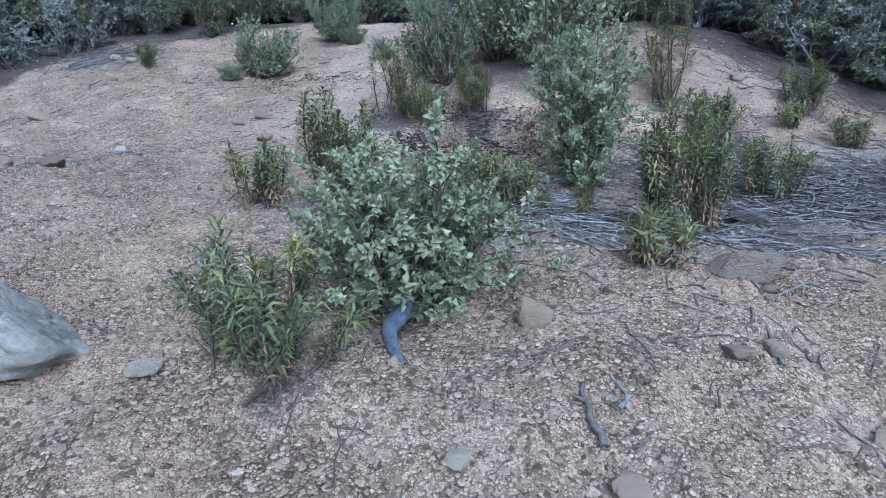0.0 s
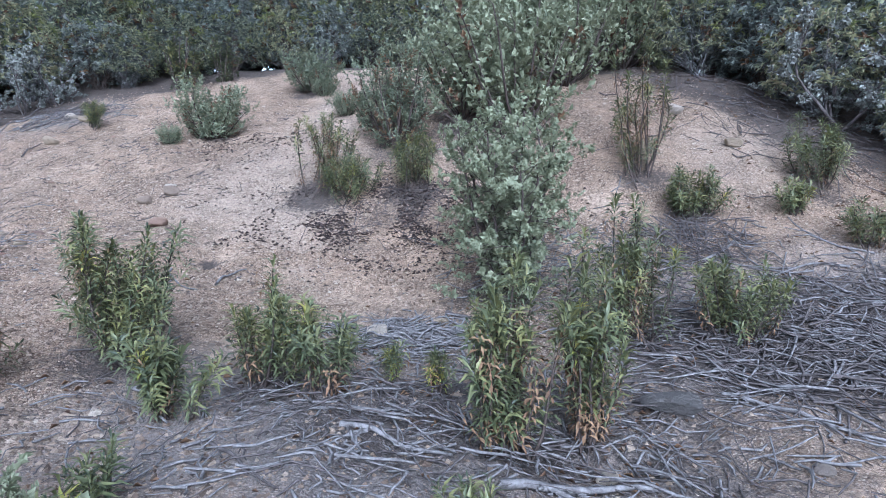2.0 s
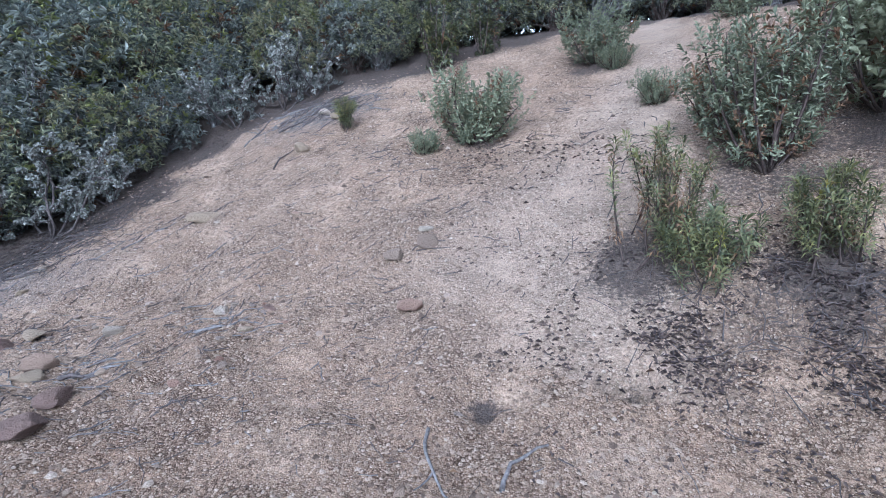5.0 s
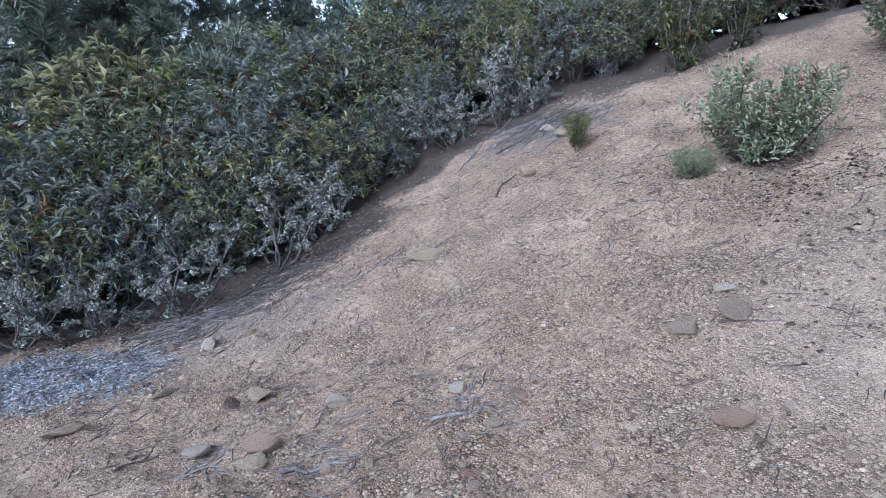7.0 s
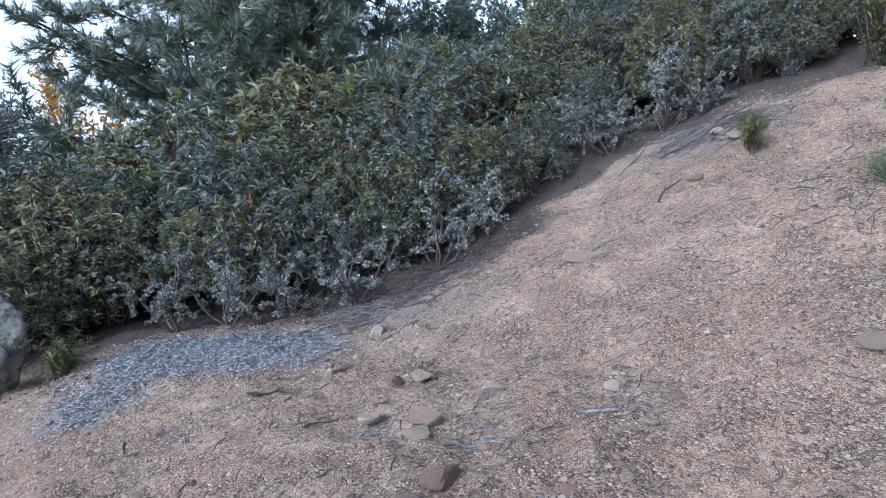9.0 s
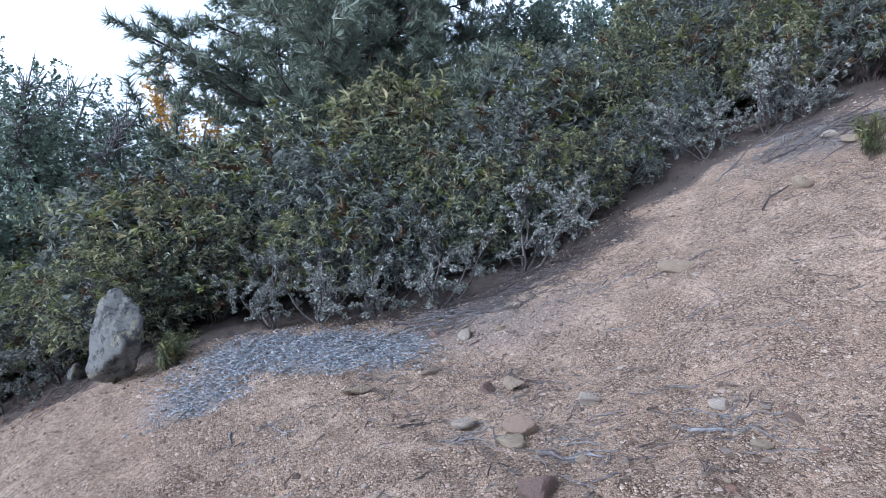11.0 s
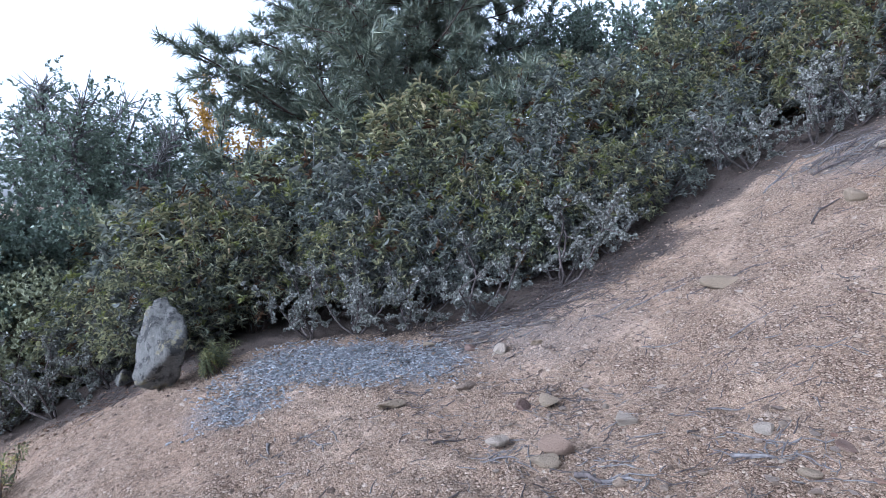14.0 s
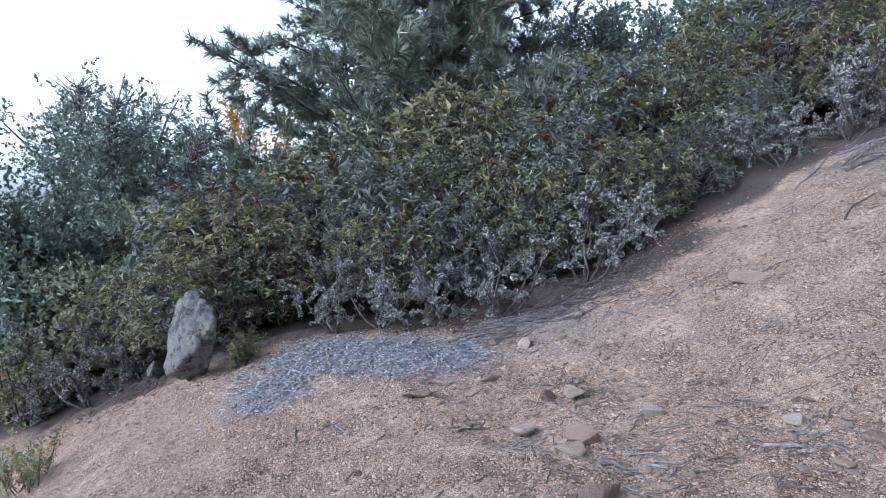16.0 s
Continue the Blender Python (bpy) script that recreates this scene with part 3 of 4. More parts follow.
def lump(d, seed):
    """How far a bush bulges towards each direction: a few broad lobes."""
    r = np.random.default_rng(seed)
    c = unit(r.normal(0, 1, (9, 3)) * [1, 1, .7] + [0, 0, .25])
    return .74 + .34 * np.exp(5.5 * ((d @ c.T).max(1) - 1)) + .05 * r.normal(0, 1, len(d))


def scrub_bush(mat, seed, height=1.75, width=1.9, sprigs=400):
    """A dense old rockrose: crooked stems that carry stars of leaves on a lobed crown, filler leaves in painted shade
    within.
    """
    r = np.random.default_rng(seed)
    ob = thing("rockrose_bush", "dense rockrose bush, dull olive leaves over bare twiggy stems", "shrub", pose(0, 0, 0), "rockrose scrub round the slope")
    d = unit(r.normal(0, 1, (sprigs, 3)))
    d[:, 2] = np.abs(d[:, 2]) * 1.35 - .52
    d = unit(d)
    depth = 1 - .42 * r.random(sprigs) ** 2.2
    q = d * (lump(d, seed) * depth)[:, None] * [width / 2, width / 2, height * .62] + [0, 0, height * .40]
    q[:, 2] = np.maximum(q[:, 2], .06)
    crown, withered, young, inner, wood = Pile(), Pile(), Pile(), Pile(), []
    for k in range(sprigs):
        foot = np.array([r.normal(0, .07), r.normal(0, .07), -.04])
        bow = foot + (q[k] - foot) * .5 + np.array([-.16, -.16, .10]) * q[k] + r.normal(0, .04, 3)
        if k % 8 == 0:
            t = np.linspace(0, 1, 5)[:, None]
            wood.append(((1 - t) ** 2 * foot + 2 * t * (1 - t) * bow + t * t * q[k], np.linspace(.013, .003, 5)))
        elif k % 8 == 1:
            wood.append((np.stack([q[k] * [.72, .72, .82], q[k]]), [.004, .002]))
        V, F = STAR_FORMS[r.integers(len(STAR_FORMS))]
        up = unit(d[k] * .55 + [0, 0, .75] + r.normal(0, .25, 3))
        pile = withered if r.random() < .06 else young if r.random() < .10 and d[k][2] > -.1 else crown
        pile.add(moved(V, turn_to(up, r.uniform(0, 6.28), q[k], r.uniform(.8, 1.45))), F)
    # large filler leaves close the crown against the sky; dark colour paints inner shade
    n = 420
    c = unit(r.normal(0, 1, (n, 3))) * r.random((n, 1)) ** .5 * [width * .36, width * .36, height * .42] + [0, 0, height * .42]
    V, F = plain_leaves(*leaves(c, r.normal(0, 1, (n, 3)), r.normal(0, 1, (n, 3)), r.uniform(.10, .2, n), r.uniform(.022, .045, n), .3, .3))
    part("stem", from_arrays("stem", *tubes(wood, 4)), M_STEM_GREY if seed % 2 else M_STEM, ob, "crowded crooked woody stems")
    part("crown", crown.mesh("crown"), mat, ob, kind="stuff")
    part("inner_foliage", from_arrays("inner_foliage", V, F), M_ROCKROSE_SHADED, ob, "filler leaves within the bush, coloured dark as its shaded inside", kind="stuff")
    part("young_growth", young.mesh("young_growth"), M_ROCKROSE_TIP, ob, "fresh yellow-green shoot tips", kind="stuff")
    part("withered_foliage", withered.mesh("withered_foliage"), M_DRY, ob, "brown withered leaves", kind="stuff")
    return ob


def build_scrub():
    hr = np.random.default_rng(5)
    kinds = [scrub_bush((M_ROCKROSE_FAR, M_ROCKROSE_OLIVE, M_ROCKROSE_GREY)[k % 3], 100 + k) for k in range(6)]
    spots = [[] for _ in kinds]
    pts = np.array(EDGE, float)
    seg = np.hypot(*np.diff(pts, axis=0).T)
    along = np.r_[0, np.cumsum(seg)]
    for row, (off, gap) in enumerate(((.45, .82), (1.2, 1.05), (2.2, 1.4), (3.5, 2.2))):
        s = 0.3 * row
        while s < along[-1]:
            k = min(np.searchsorted(along, s, "right") - 1, len(seg) - 1)
            f = (s - along[k]) / seg[k]
            x, y = pts[k] + f * (pts[k + 1] - pts[k])
            dx, dy = (pts[k + 1] - pts[k]) / seg[k]
            o = off + hr.uniform(-.15, .25)
            px, py = x - dy * o + hr.uniform(-.2, .2) * dx, y + dx * o + hr.uniform(-.2, .2) * dy
            size = (.70, 1.02, 1.25, 1.4)[row] * hr.uniform(.82, 1.16)
            if float(edge_distance(px, py)) < -.2:
                spots[hr.integers(len(kinds))].append((px, py, hr.uniform(0, 360), size))
            s += gap * hr.uniform(.85, 1.15)
    for k in range(12):
        x = -6.5 + 10.5 * k / 11
        spots[k % 6].append((x, 15.6 - .08 * (x + 1) ** 2 + hr.uniform(-.4, .4), hr.uniform(0, 360), hr.uniform(1.4, 1.7)))
    for k, (x, y, size) in enumerate(((-8.1, 8.5, 1.0), (-8.9, 9.8, 1.1), (-7.5, 10.0, 1.05), (-9.7, 8.5, 1.1), (-9.9, 11.0, 1.2), (-8.4, 11.4, 1.15), (-6.6, 11.2, 1.1), (-5.4, 12.2, 1.1), (-10.9, 9.4, 1.1), (-9.3, 6.9, 1.1), (-10.4, 5.6, 1.4))):
        spots[k % 6].append((x, y, 70 * k, size))
    for ob, sp in zip(kinds, spots):
        place(ob, sp)


build_scrub()


def lichen_forms(r, count, each, size):
    """Crumpled tufts of lichen: short upturned flakes."""
    forms = []
    for _ in range(count):
        a, h = r.uniform(0, 6.28, each), r.uniform(-1, 1, each)
        d = np.stack([np.cos(a) * np.sqrt(1 - h * h), np.sin(a) * np.sqrt(1 - h * h), h], -1)
        forms.append(plain_leaves(*leaves(d * size * .3, d + r.normal(0, .5, (each, 3)), r.normal(0, 1, (each, 3)), size * r.uniform(.6, 1.2, each), size * .8, .4, .4)))
    return forms


def dead_shrub(label, height, width, limbs, seed):
    """A dead shrub: bare crooked limbs, grey with lichen tufts."""
    r = np.random.default_rng(seed)
    ob = thing("dead_shrub", label, "dead shrub", pose(0, 0, 0), "dead lichen-grown shrubs")
    tufts = Pile()
    forms = lichen_forms(r, 5, 16, .026)
    for p in stems_of(r, height, width, limbs, 1.8, 8):
        p = p + np.cumsum(r.normal(0, .022, p.shape), 0) * (np.arange(len(p)) > 0)[:, None]
        branch = [(p, np.linspace(.016, .005, len(p)))]
        for _ in range(9):
            f = r.uniform(.15, 1)
            q, d = at_line(p, min(f, .99))
            out = unit(d * .7 + r.normal(0, .6, 3))
            tip = q + out * r.uniform(.1, .36)
            tip[2] = max(tip[2], .03)
            mid = (q + tip) / 2 + r.normal(0, .015, 3)
            branch.append((np.stack([q, mid, tip]), [.006, .004, .002]))
            if r.random() < .15:
                continue
            for g in np.linspace(.2, 1, 7):
                c = q + (tip - q) * g + r.normal(0, .014, 3)
                V, F = forms[r.integers(5)]
                tufts.add(moved(V, turn_to(unit(r.normal(0, 1, 3)), 0, c, r.uniform(.5, 1.5))), F)
        part("limb", smooth(from_arrays("limb", *tubes(branch, 5))), M_DEADDARK, ob, "crooked grey dead limb")
    part("lichen", tufts.mesh("lichen"), M_LICHEN, ob, "pale grey lichen tufts", kind="stuff")
    return ob


DEAD = [dead_shrub("dead shrub overgrown with pale grey lichen, under the scrub", h, w, 5, 300 + k) for k, (h, w) in enumerate(((.95, 1.35), (.75, 1.55), (1.25, 1.15)))]
place(DEAD[0], [(-7.3, 3.7, 20, .9), (-6.6, 6.4, 200, 1.15), (-8.5, .9, 90, 1.2), (4.4, 6.9, 30, 1.1), (-6.05, 9.4, 130, 1.0), (5.2, 5.9, 80, 1.2)])
place(DEAD[1], [(-7.0, 4.75, 70, .95), (-6.7, 7.1, 310, .8), (-9.3, .2, 160, 1.1), (-6.5, 8.9, 60, 1.0), (4.9, 6.4, 200, 1.1)])
place(DEAD[2], [(-6.65, 5.4, 140, 1.0), (-5.8, 9.75, 240, .85), (-8.4, 1.5, 310, .9), (4.3, 7.5, 0, .9), (-7.1, 4.2, 0, .85), (5.0, 6.9, 0, 1.3)])

# ---- trees behind the scrub ----
def needle_forms(r, count, each, length):
    forms = []
    for _ in range(count):
        a, lift = r.uniform(0, 6.28, each), r.uniform(.15, 1.25, each)
        d = np.stack([np.cos(a) * np.sin(lift), np.sin(a) * np.sin(lift), np.cos(lift)], -1)
        side = unit(np.cross(d, r.normal(0, 1, (each, 3)))) * .0062
        base = np.stack([0 * a, 0 * a, r.uniform(-.06, .05, each)], -1)
        V = np.stack([base - side, base + side, base + d * length * r.uniform(.75, 1.15, each)[:, None]], 1).reshape(-1, 3)
        forms.append((V, np.arange(3 * each).reshape(-1, 3)))
    return forms


def pine_tree(x, y, height, reach, whorls, seed, label, first=.12):
    """A pine: whorls of long limbs, each with side twigs that end in needle tufts."""
    r = np.random.default_rng(seed)
    ob = thing("pine_tree", label, "tree", pose(x, y, gz(x, y)))
    z = np.linspace(0, 1, 10)
    trunk = np.stack([.25 * np.sin(z * 2.2), .18 * np.sin(z * 3), z * height], -1)
    wood, limbs, tufts = [(trunk, np.linspace(.19, .03, 10))], [], Pile()
    forms = needle_forms(r, 5, 28, .12)
    for w in range(whorls):
        f = first + (1 - first) * (w + r.uniform(-.2, .2)) / whorls
        f = min(max(f, .04), .98)
        q, _ = at_line(trunk, f)
        for k in range(5):
            a = 2 * math.pi * (k + r.uniform(-.3, .3)) / 5 + w * .7
            L = reach * (1.08 - f) ** .6 * r.uniform(.65, 1.12)
            t = np.linspace(0, 1, 7)
            rise = L * (r.uniform(.0, .25) * t + .18 * t * t)
            p = q + np.stack([np.cos(a) * L * t, np.sin(a) * L * t, rise], -1) + np.cumsum(r.normal(0, .03, (7, 3)), 0) * (t > 0)[:, None]
            limbs.append((p, np.linspace(.05, .012, 7) * (1.2 - f)))
            for j in range(int(11 + 18 * L / reach)):
                g = r.uniform(.12, 1)
                s, d = at_line(p, min(g, .99))
                out = unit(d * .5 + np.array([r.normal(0, .6), r.normal(0, .6), r.uniform(-.5, .7)]))
                tl = r.uniform(.3, 1.0)
                tip = s + out * tl
                limbs.append((np.stack([s, (s + tip) / 2 - [0, 0, .02], tip]), [.012, .008, .004]))
                for h in np.linspace(.3, 1, 7):
                    c = s + (tip - s) * h + r.normal(0, .05, 3)
                    V, F = forms[r.integers(5)]
                    tufts.add(moved(V, turn_to(unit(out + r.normal(0, .4, 3) + [0, 0, .5]), 0, c, r.uniform(1.4, 2.3))), F)
    part("trunk", smooth(from_arrays("trunk", *tubes(wood, 10))), M_BARK, ob, "dark scaly trunk")
    part("branchwork", smooth(from_arrays("branchwork", *tubes(limbs, 4))), M_BARK, ob, "dark spreading limbs", kind="stuff")
    part("crown", tufts.mesh("crown"), M_PINE, ob, "dark green needle tufts", kind="stuff")
    return ob


def broad_tree(name, label, x, y, height, width, limbs, sprigs, leaf_forms, mat, seed, bare_top=0.0, scale=2.0, lift=.3):
    """A broad-leaved tree: trunk, forked limbs, twigs and clumps of leaves."""
    r = np.random.default_rng(seed)
    ob = thing(name, label, "tree", pose(x, y, gz(x, y)))
    fork = np.array([0, 0, height * lift])
    t = np.linspace(0, 1, 5)[:, None]
    part("trunk", smooth(from_arrays("trunk", *tubes([(fork * t + np.array([[.1, .06, 0]]) * np.sin(3 * t), np.linspace(.16, .10, 5))], 9))), M_BARK, ob, "dark grey trunk")
    wood, crown = [], Pile()
    lines = [p + fork for p in stems_of(r, height * (1 - lift), width, limbs, 1.2, 8)]
    for p in lines:
        wood.append((p, np.linspace(.06, .012, len(p))))
    for k in range(sprigs):
        p = lines[k % limbs]
        f = .2 + .8 * r.random() ** .7
        q, d = at_line(p, min(f, .99))
        out = unit(d * .5 + r.normal(0, .7, 3) + [0, 0, .15])
        tip = q + out * r.uniform(.15, .75) * width * .2
        if k % 2 == 0:
            wood.append((np.stack([q, (q + tip) / 2 + r.normal(0, .03, 3), tip]), [.014, .009, .004]))
        if r.random() < bare_top * max(0, f - .45) * 2:
            continue
        for _ in range(2):
            V, F = leaf_forms[r.integers(len(leaf_forms))]
            crown.add(moved(V, turn_to(unit(out + r.normal(0, .5, 3)), 0, tip + r.normal(0, .09, 3), scale * r.uniform(.8, 1.3))), F)
    part("branchwork", smooth(from_arrays("branchwork", *tubes(wood, 4))), M_STEM_GREY, ob, "forked twiggy limbs", kind="stuff")
    part("crown", crown.mesh("crown"), mat, ob, kind="stuff")
    return ob


pine_tree(-14.4, 6.5, 9.6, 4.6, 17, 41, "tall dark pine with long spreading limbs behind the scrub", .05)
OAK2 = [plain_leaves(*f) for f in rosette_forms(sr, 5, .038, .023, 11, 1.2)]
broad_tree("holm_oak", "dense grey-green holm oak with bare twigs at its top", -13.4, .3, 6.0, 4.0, 14, 2600, OAK2, M_OAK_FAR, 51, .95, 1.6)
broad_tree("holm_oak", "rounded grey-green holm oak behind the rockrose scrub", -11.8, -.7, 4.3, 3.4, 14, 2300, OAK2, M_OAK_FAR, 52, .1, 2.0, .1)
broad_tree("holm_oak", "low grey-green holm oak at the downhill end of the scrub", -10.9, -1.0, 3.2, 2.6, 14, 1300, OAK2, M_OAK_FAR, 53, .1, 2.0, .06)
broad_tree("autumn_tree", "small tree with amber autumn leaves far behind the scrub", -19.5, 2.6, 6.0, 2.2, 8, 300, OAK2, M_AMBER, 54, .2)
for k, (x, y, h, w) in enumerate(((-13.9, 11.4, 3.3, 3.4), (-10.8, 12.2, 2.9, 3.2), (-17.5, 12.5, 4.4, 4.2), (-8.6, 13.6, 2.6, 3.2), (-17.0, 1.0, 4.6, 3.4), (-17.6, 5.6, 9.0, 5.0))):
    broad_tree("holm_oak", "dusky holm oak thicket on the crest above the slope", x, y, h, w, 12, 620, OAK2, M_OAK_FAR, 60 + k, .1, 2.3, .12)

# ---- plants on the slope, near to far ----
YOUNG = "young rockrose with narrow green leaves, rooted in bare gravel"
rockrose(-.49, 1.60, .52, .58, 12, 1, "young rockrose with olive leaves leaning over the bank", 6, .04, .10, .1, .85)
rockrose(-.62, 3.55, .74, .62, 15, 2, YOUNG, 9, .04, .08)
rockrose(-.92, 3.02, .38, .42, 8, 3, YOUNG, 6, .04, .22)
rockrose(-.12, 3.03, .34, .32, 7, 4, "low bushy rockrose seedling among dead twigs", 5, .05, .05)
rockrose(.12, 3.5, .58, .42, 11, 5, YOUNG, 6, .06, .10)
rockrose(.42, 3.3, .38, .30, 6, 6, YOUNG, 5, .06, .10)
rockrose(1.12, 2.98, .80, .40, 12, 7, "bushy rockrose with withered brown lower leaves", 8, .03, .22, .06)
rockrose(1.42, 3.14, .82, .34, 9, 8, "tall rockrose with a few yellowing shoots and withered leaves", 8, .10, .22, .06)
rockrose(1.78, 4.15, .86, .52, 13, 9, "tall leafy rockrose beside a heap of dead twigs", 8, .04, .16, .06)
rockrose(2.38, 4.18, .52, .55, 12, 10, YOUNG, 6, .04, .08)
rockrose(.80, 2.14, .24, .24, 6, 11, "straggly half-dead rockrose seedling beside a flat stone", 3, .15, .5)
for k, (x, y, h) in enumerate(((.02, 2.5, .22), (1.04, 2.5, .17), (-.04, 2.36, .16), (.62, 3.62, .3), (.85, 3.45, .25), (1.05, 4.35, .22))):
    rockrose(x, y, h, .1, 3, 20 + k, "tiny rockrose seedling with pale green leaves", 3, .3, .05, .15, .8, "rockrose seedlings")
rockrose(-.46, 6.42, 1.0, .85, 12, 30, "sparse rockrose with brown seed heads on bare tips", 8, .02, .35, .1)
rockrose(-.22, 6.30, .52, .85, 12, 31, YOUNG, 6, .02, .1, .1)
rockrose(.38, 6.5, .68, .5, 12, 32, YOUNG, 6, .05, .05, .1)
rockrose(2.36, 6.22, 1.35, .7, 11, 33, "leggy rockrose of reddish stems with sparse withered leaves", 9, .02, .32, .12)
rockrose(2.62, 5.72, .42, .55, 12, 34, YOUNG, 6, .05, .1, .1)
rockrose(3.74, 5.95, .58, .45, 11, 35, YOUNG, 6, .06, .05, .1)
rockrose(3.38, 5.65, .28, .3, 7, 36, YOUNG, 4, .1, .05, .1)
rockrose(3.62, 5.15, .38, .3, 7, 37, YOUNG, 4, .06, .1, .1)
rockrose(-5.95, 1.2, .48, .55, 8, 38, "straggly rockrose with yellowish leaves low on the slope", 5, .12, .3)
rockrose(-6.7, 2.75, .34, .5, 9, 39, "bright green rockrose shoots at the foot of a boulder", 5, .15, .05, .1)
oak_shrub(-.14, 1.92, .64, .95, 11, 250, 70, "bushy grey-green holm oak shrub above a weathered root", .1)
oak_shrub(1.18, 4.93, 1.6, 1.1, 13, 300, 71, "upright holm oak shrub with silvery young leaves", .0)
OAKISH = joined_bush("holm_oak_shrub", "broad grey-green holm oak thicket at the top of the slope", "holm oak shrubs on the slope", 1.3, 1.5, 16, 460, OAK2, M_OAK, 80, M_STEM, .04, .8, .02, 1.4)
PALEOAK = joined_bush("holm_oak_shrub", "pale green holm oak bush at the downhill end of the scrub", "holm oak shrubs on the slope", 1.9, 2.0, 16, 620, OAK2, M_OAK, 84, M_STEM, .05, .8, .02, 1.5)
place(PALEOAK, [(-9.5, -.1, 0, 1.0), (-10.6, .6, 140, 1.25), (-11.4, 1.9, 60, 1.3), (-12.0, 3.2, 200, 1.35), (-12.2, 4.6, 300, 1.3)])
place(OAKISH, [(1.35, 7.3, 0, 1.2), (2.0, 8.3, 120, 1.1), (1.05, 8.5, 200, 1.15), (1.6, 9.4, 300, 1.1), (2.8, 8.9, 40, 1.05), (.75, 7.9, 80, .9)])
HEATH_FORMS = [plain_leaves(*f) for f in rosette_forms(sr, 5, .026, .008, 16, 1.4)]
HEATH = joined_bush("heath_bush", "twiggy heath bush with thin dark leaves", "heath bushes", 1.15, 1.0, 16, 520, HEATH_FORMS, M_HEATH, 81, M_STEM, .1, .8, .12, 1.7, twiggy=.15)
place(HEATH, [(.06, 7.3, 0, 1.0), (-.15, 7.75, 90, .75)])
LOW = joined_bush("heath_bush", "low rounded grey-green heath bush on bare soil", "heath bushes", .62, .85, 12, 420, HEATH_FORMS, M_HEATH, 82, M_STEM, .0, .9, .05, 1.6)
place(LOW, [(-2.42, 8.05, 0, 1.1), (-1.78, 10.2, 60, 1.05), (-.84, 8.6, 120, .5), (-2.78, 7.75, 200, .38), (-1.5, 9.9, 20, .5), (-.3, 11.6, 200, .8)])
rockrose(-4.15, 8.35, .44, .42, 9, 40, "small fresh green rockrose on the bare slope", 5, .05, .03, .05, .9, "small rockroses by the scrub")
GREENTUFT = joined_bush("rockrose_bush", "small upright rockrose with fresh green leaves", "small rockroses by the scrub", .9, .6, 12, 130, STAR_FORMS, M_ROCKROSE, 83, M_STEM, .0, .9, .03, .75)
place(GREENTUFT, [(-4.05, 10.35, 0, 1.25), (-3.6, 10.9, 60, 1.0)])

# ---- stones ----
def stone_mesh(r, name, sub=2, cuts=9, flat=.6):
    """An angular stone: a ball cut by planes, roughened."""
    bm = bmesh.new()
    bmesh.ops.create_icosphere(bm, subdivisions=sub, radius=1)
    n = unit(r.normal(0, 1, (cuts, 3)))
    d = r.uniform(.42, .85, cuts)
    sx, sy = r.uniform(.75, 1.25, 2)
    for v in bm.verts:
        u = np.array(v.co)
        c = n @ u
        k = min(1.0, min((d[i] / c[i] for i in range(cuts) if c[i] > .05), default=1.0))
        w = u * k * (1 + .07 * noise.noise(Vector(u * 3 + d[:3] * 9)) + .05 * noise.noise(Vector(u * 8 + d[:3] * 5)))
        v.co = (w[0] * sx, w[1] * sy, w[2] * flat)
    me = bpy.data.meshes.new(name)
    bm.to_mesh(me)
    bm.free()
    return me


sg = np.random.default_rng(33)
STONES = [stone_mesh(sg, "stone", 3, 7, f) for f in (.45, .55, .65, .5, .7, .4)]
for me in STONES:
    me.materials.append(M_STONE)


def stone(x, y, size, label, mat=None, flat=0, name="stone", group="", sink=.35, variant=None, stretch=(1, 1, 1), spin=None, lean=0):
    k = sg.integers(len(STONES)) if variant is None else variant
    me = STONES[k]
    if mat:
        me = me.copy()
        me.materials[0] = mat
    ob = new(name, me)
    s = size * (.5 if not group else .42)
    rz = sg.uniform(0, 360) if spin is None else spin
    ob.matrix_world = pose(x, y, gz(x, y) + s * .5 * stretch[2] * (1 - sink), sg.uniform(-12, 12) + 12, lean, rz) @ Matrix.Diagonal((s * stretch[0], s * stretch[1], s * stretch[2], 1))
    return tagged(ob, label, "stone", group)


def boulder(x, y, w, h, label, seed, mat, lean=0, spin=0, depth=1.0):
    r = np.random.default_rng(seed)
    me = stone_mesh(r, "boulder", 4, 11, 1.0)
    co = np.empty(len(me.vertices) * 3)
    me.vertices.foreach_get("co", co)
    co = co.reshape(-1, 3)
    rough = np.array([noise.fractal(Vector(c * 2.6), .7, 2.0, 5) for c in co])
    co = co * (1 + .11 * rough)[:, None]
    co[:, :2] *= (1 - .28 * co[:, 2:])
    co = co * [w / 2, w / 2 * depth, h * .62]
    me.vertices.foreach_set("co", co.ravel().astype(np.float32))
    smooth(me)
    me.materials.append(mat)
    ob = new("boulder", me)
    ob.matrix_world = pose(x, y, gz(x, y) + h * .38, 0, lean, spin)
    return tagged(ob, label, "boulder")


boulder(-6.8, 2.33, .45, .92, "upright granite boulder blotched with lichen at the scrub's edge", 9, M_BOULDER, -8, 70, 1.15)
boulder(-1.36, 1.74, .70, .23, "large pale grey blocky rock lying on the bank", 12, M_BLOCK, 10, 20, .75)
boulder(-7.3, 4.85, .32, .22, "small grey boulder half hidden under the scrub", 14, M_BOULDER, 0, 30)
boulder(-7.9, 1.75, .3, .2, "small grey boulder half hidden under the scrub", 15, M_BOULDER, 0, 80)
stone(.29, 1.84, .17, "blocky tan stone embedded in the gravel bank", M_TANSTONE, variant=4, stretch=(1, .8, 1))
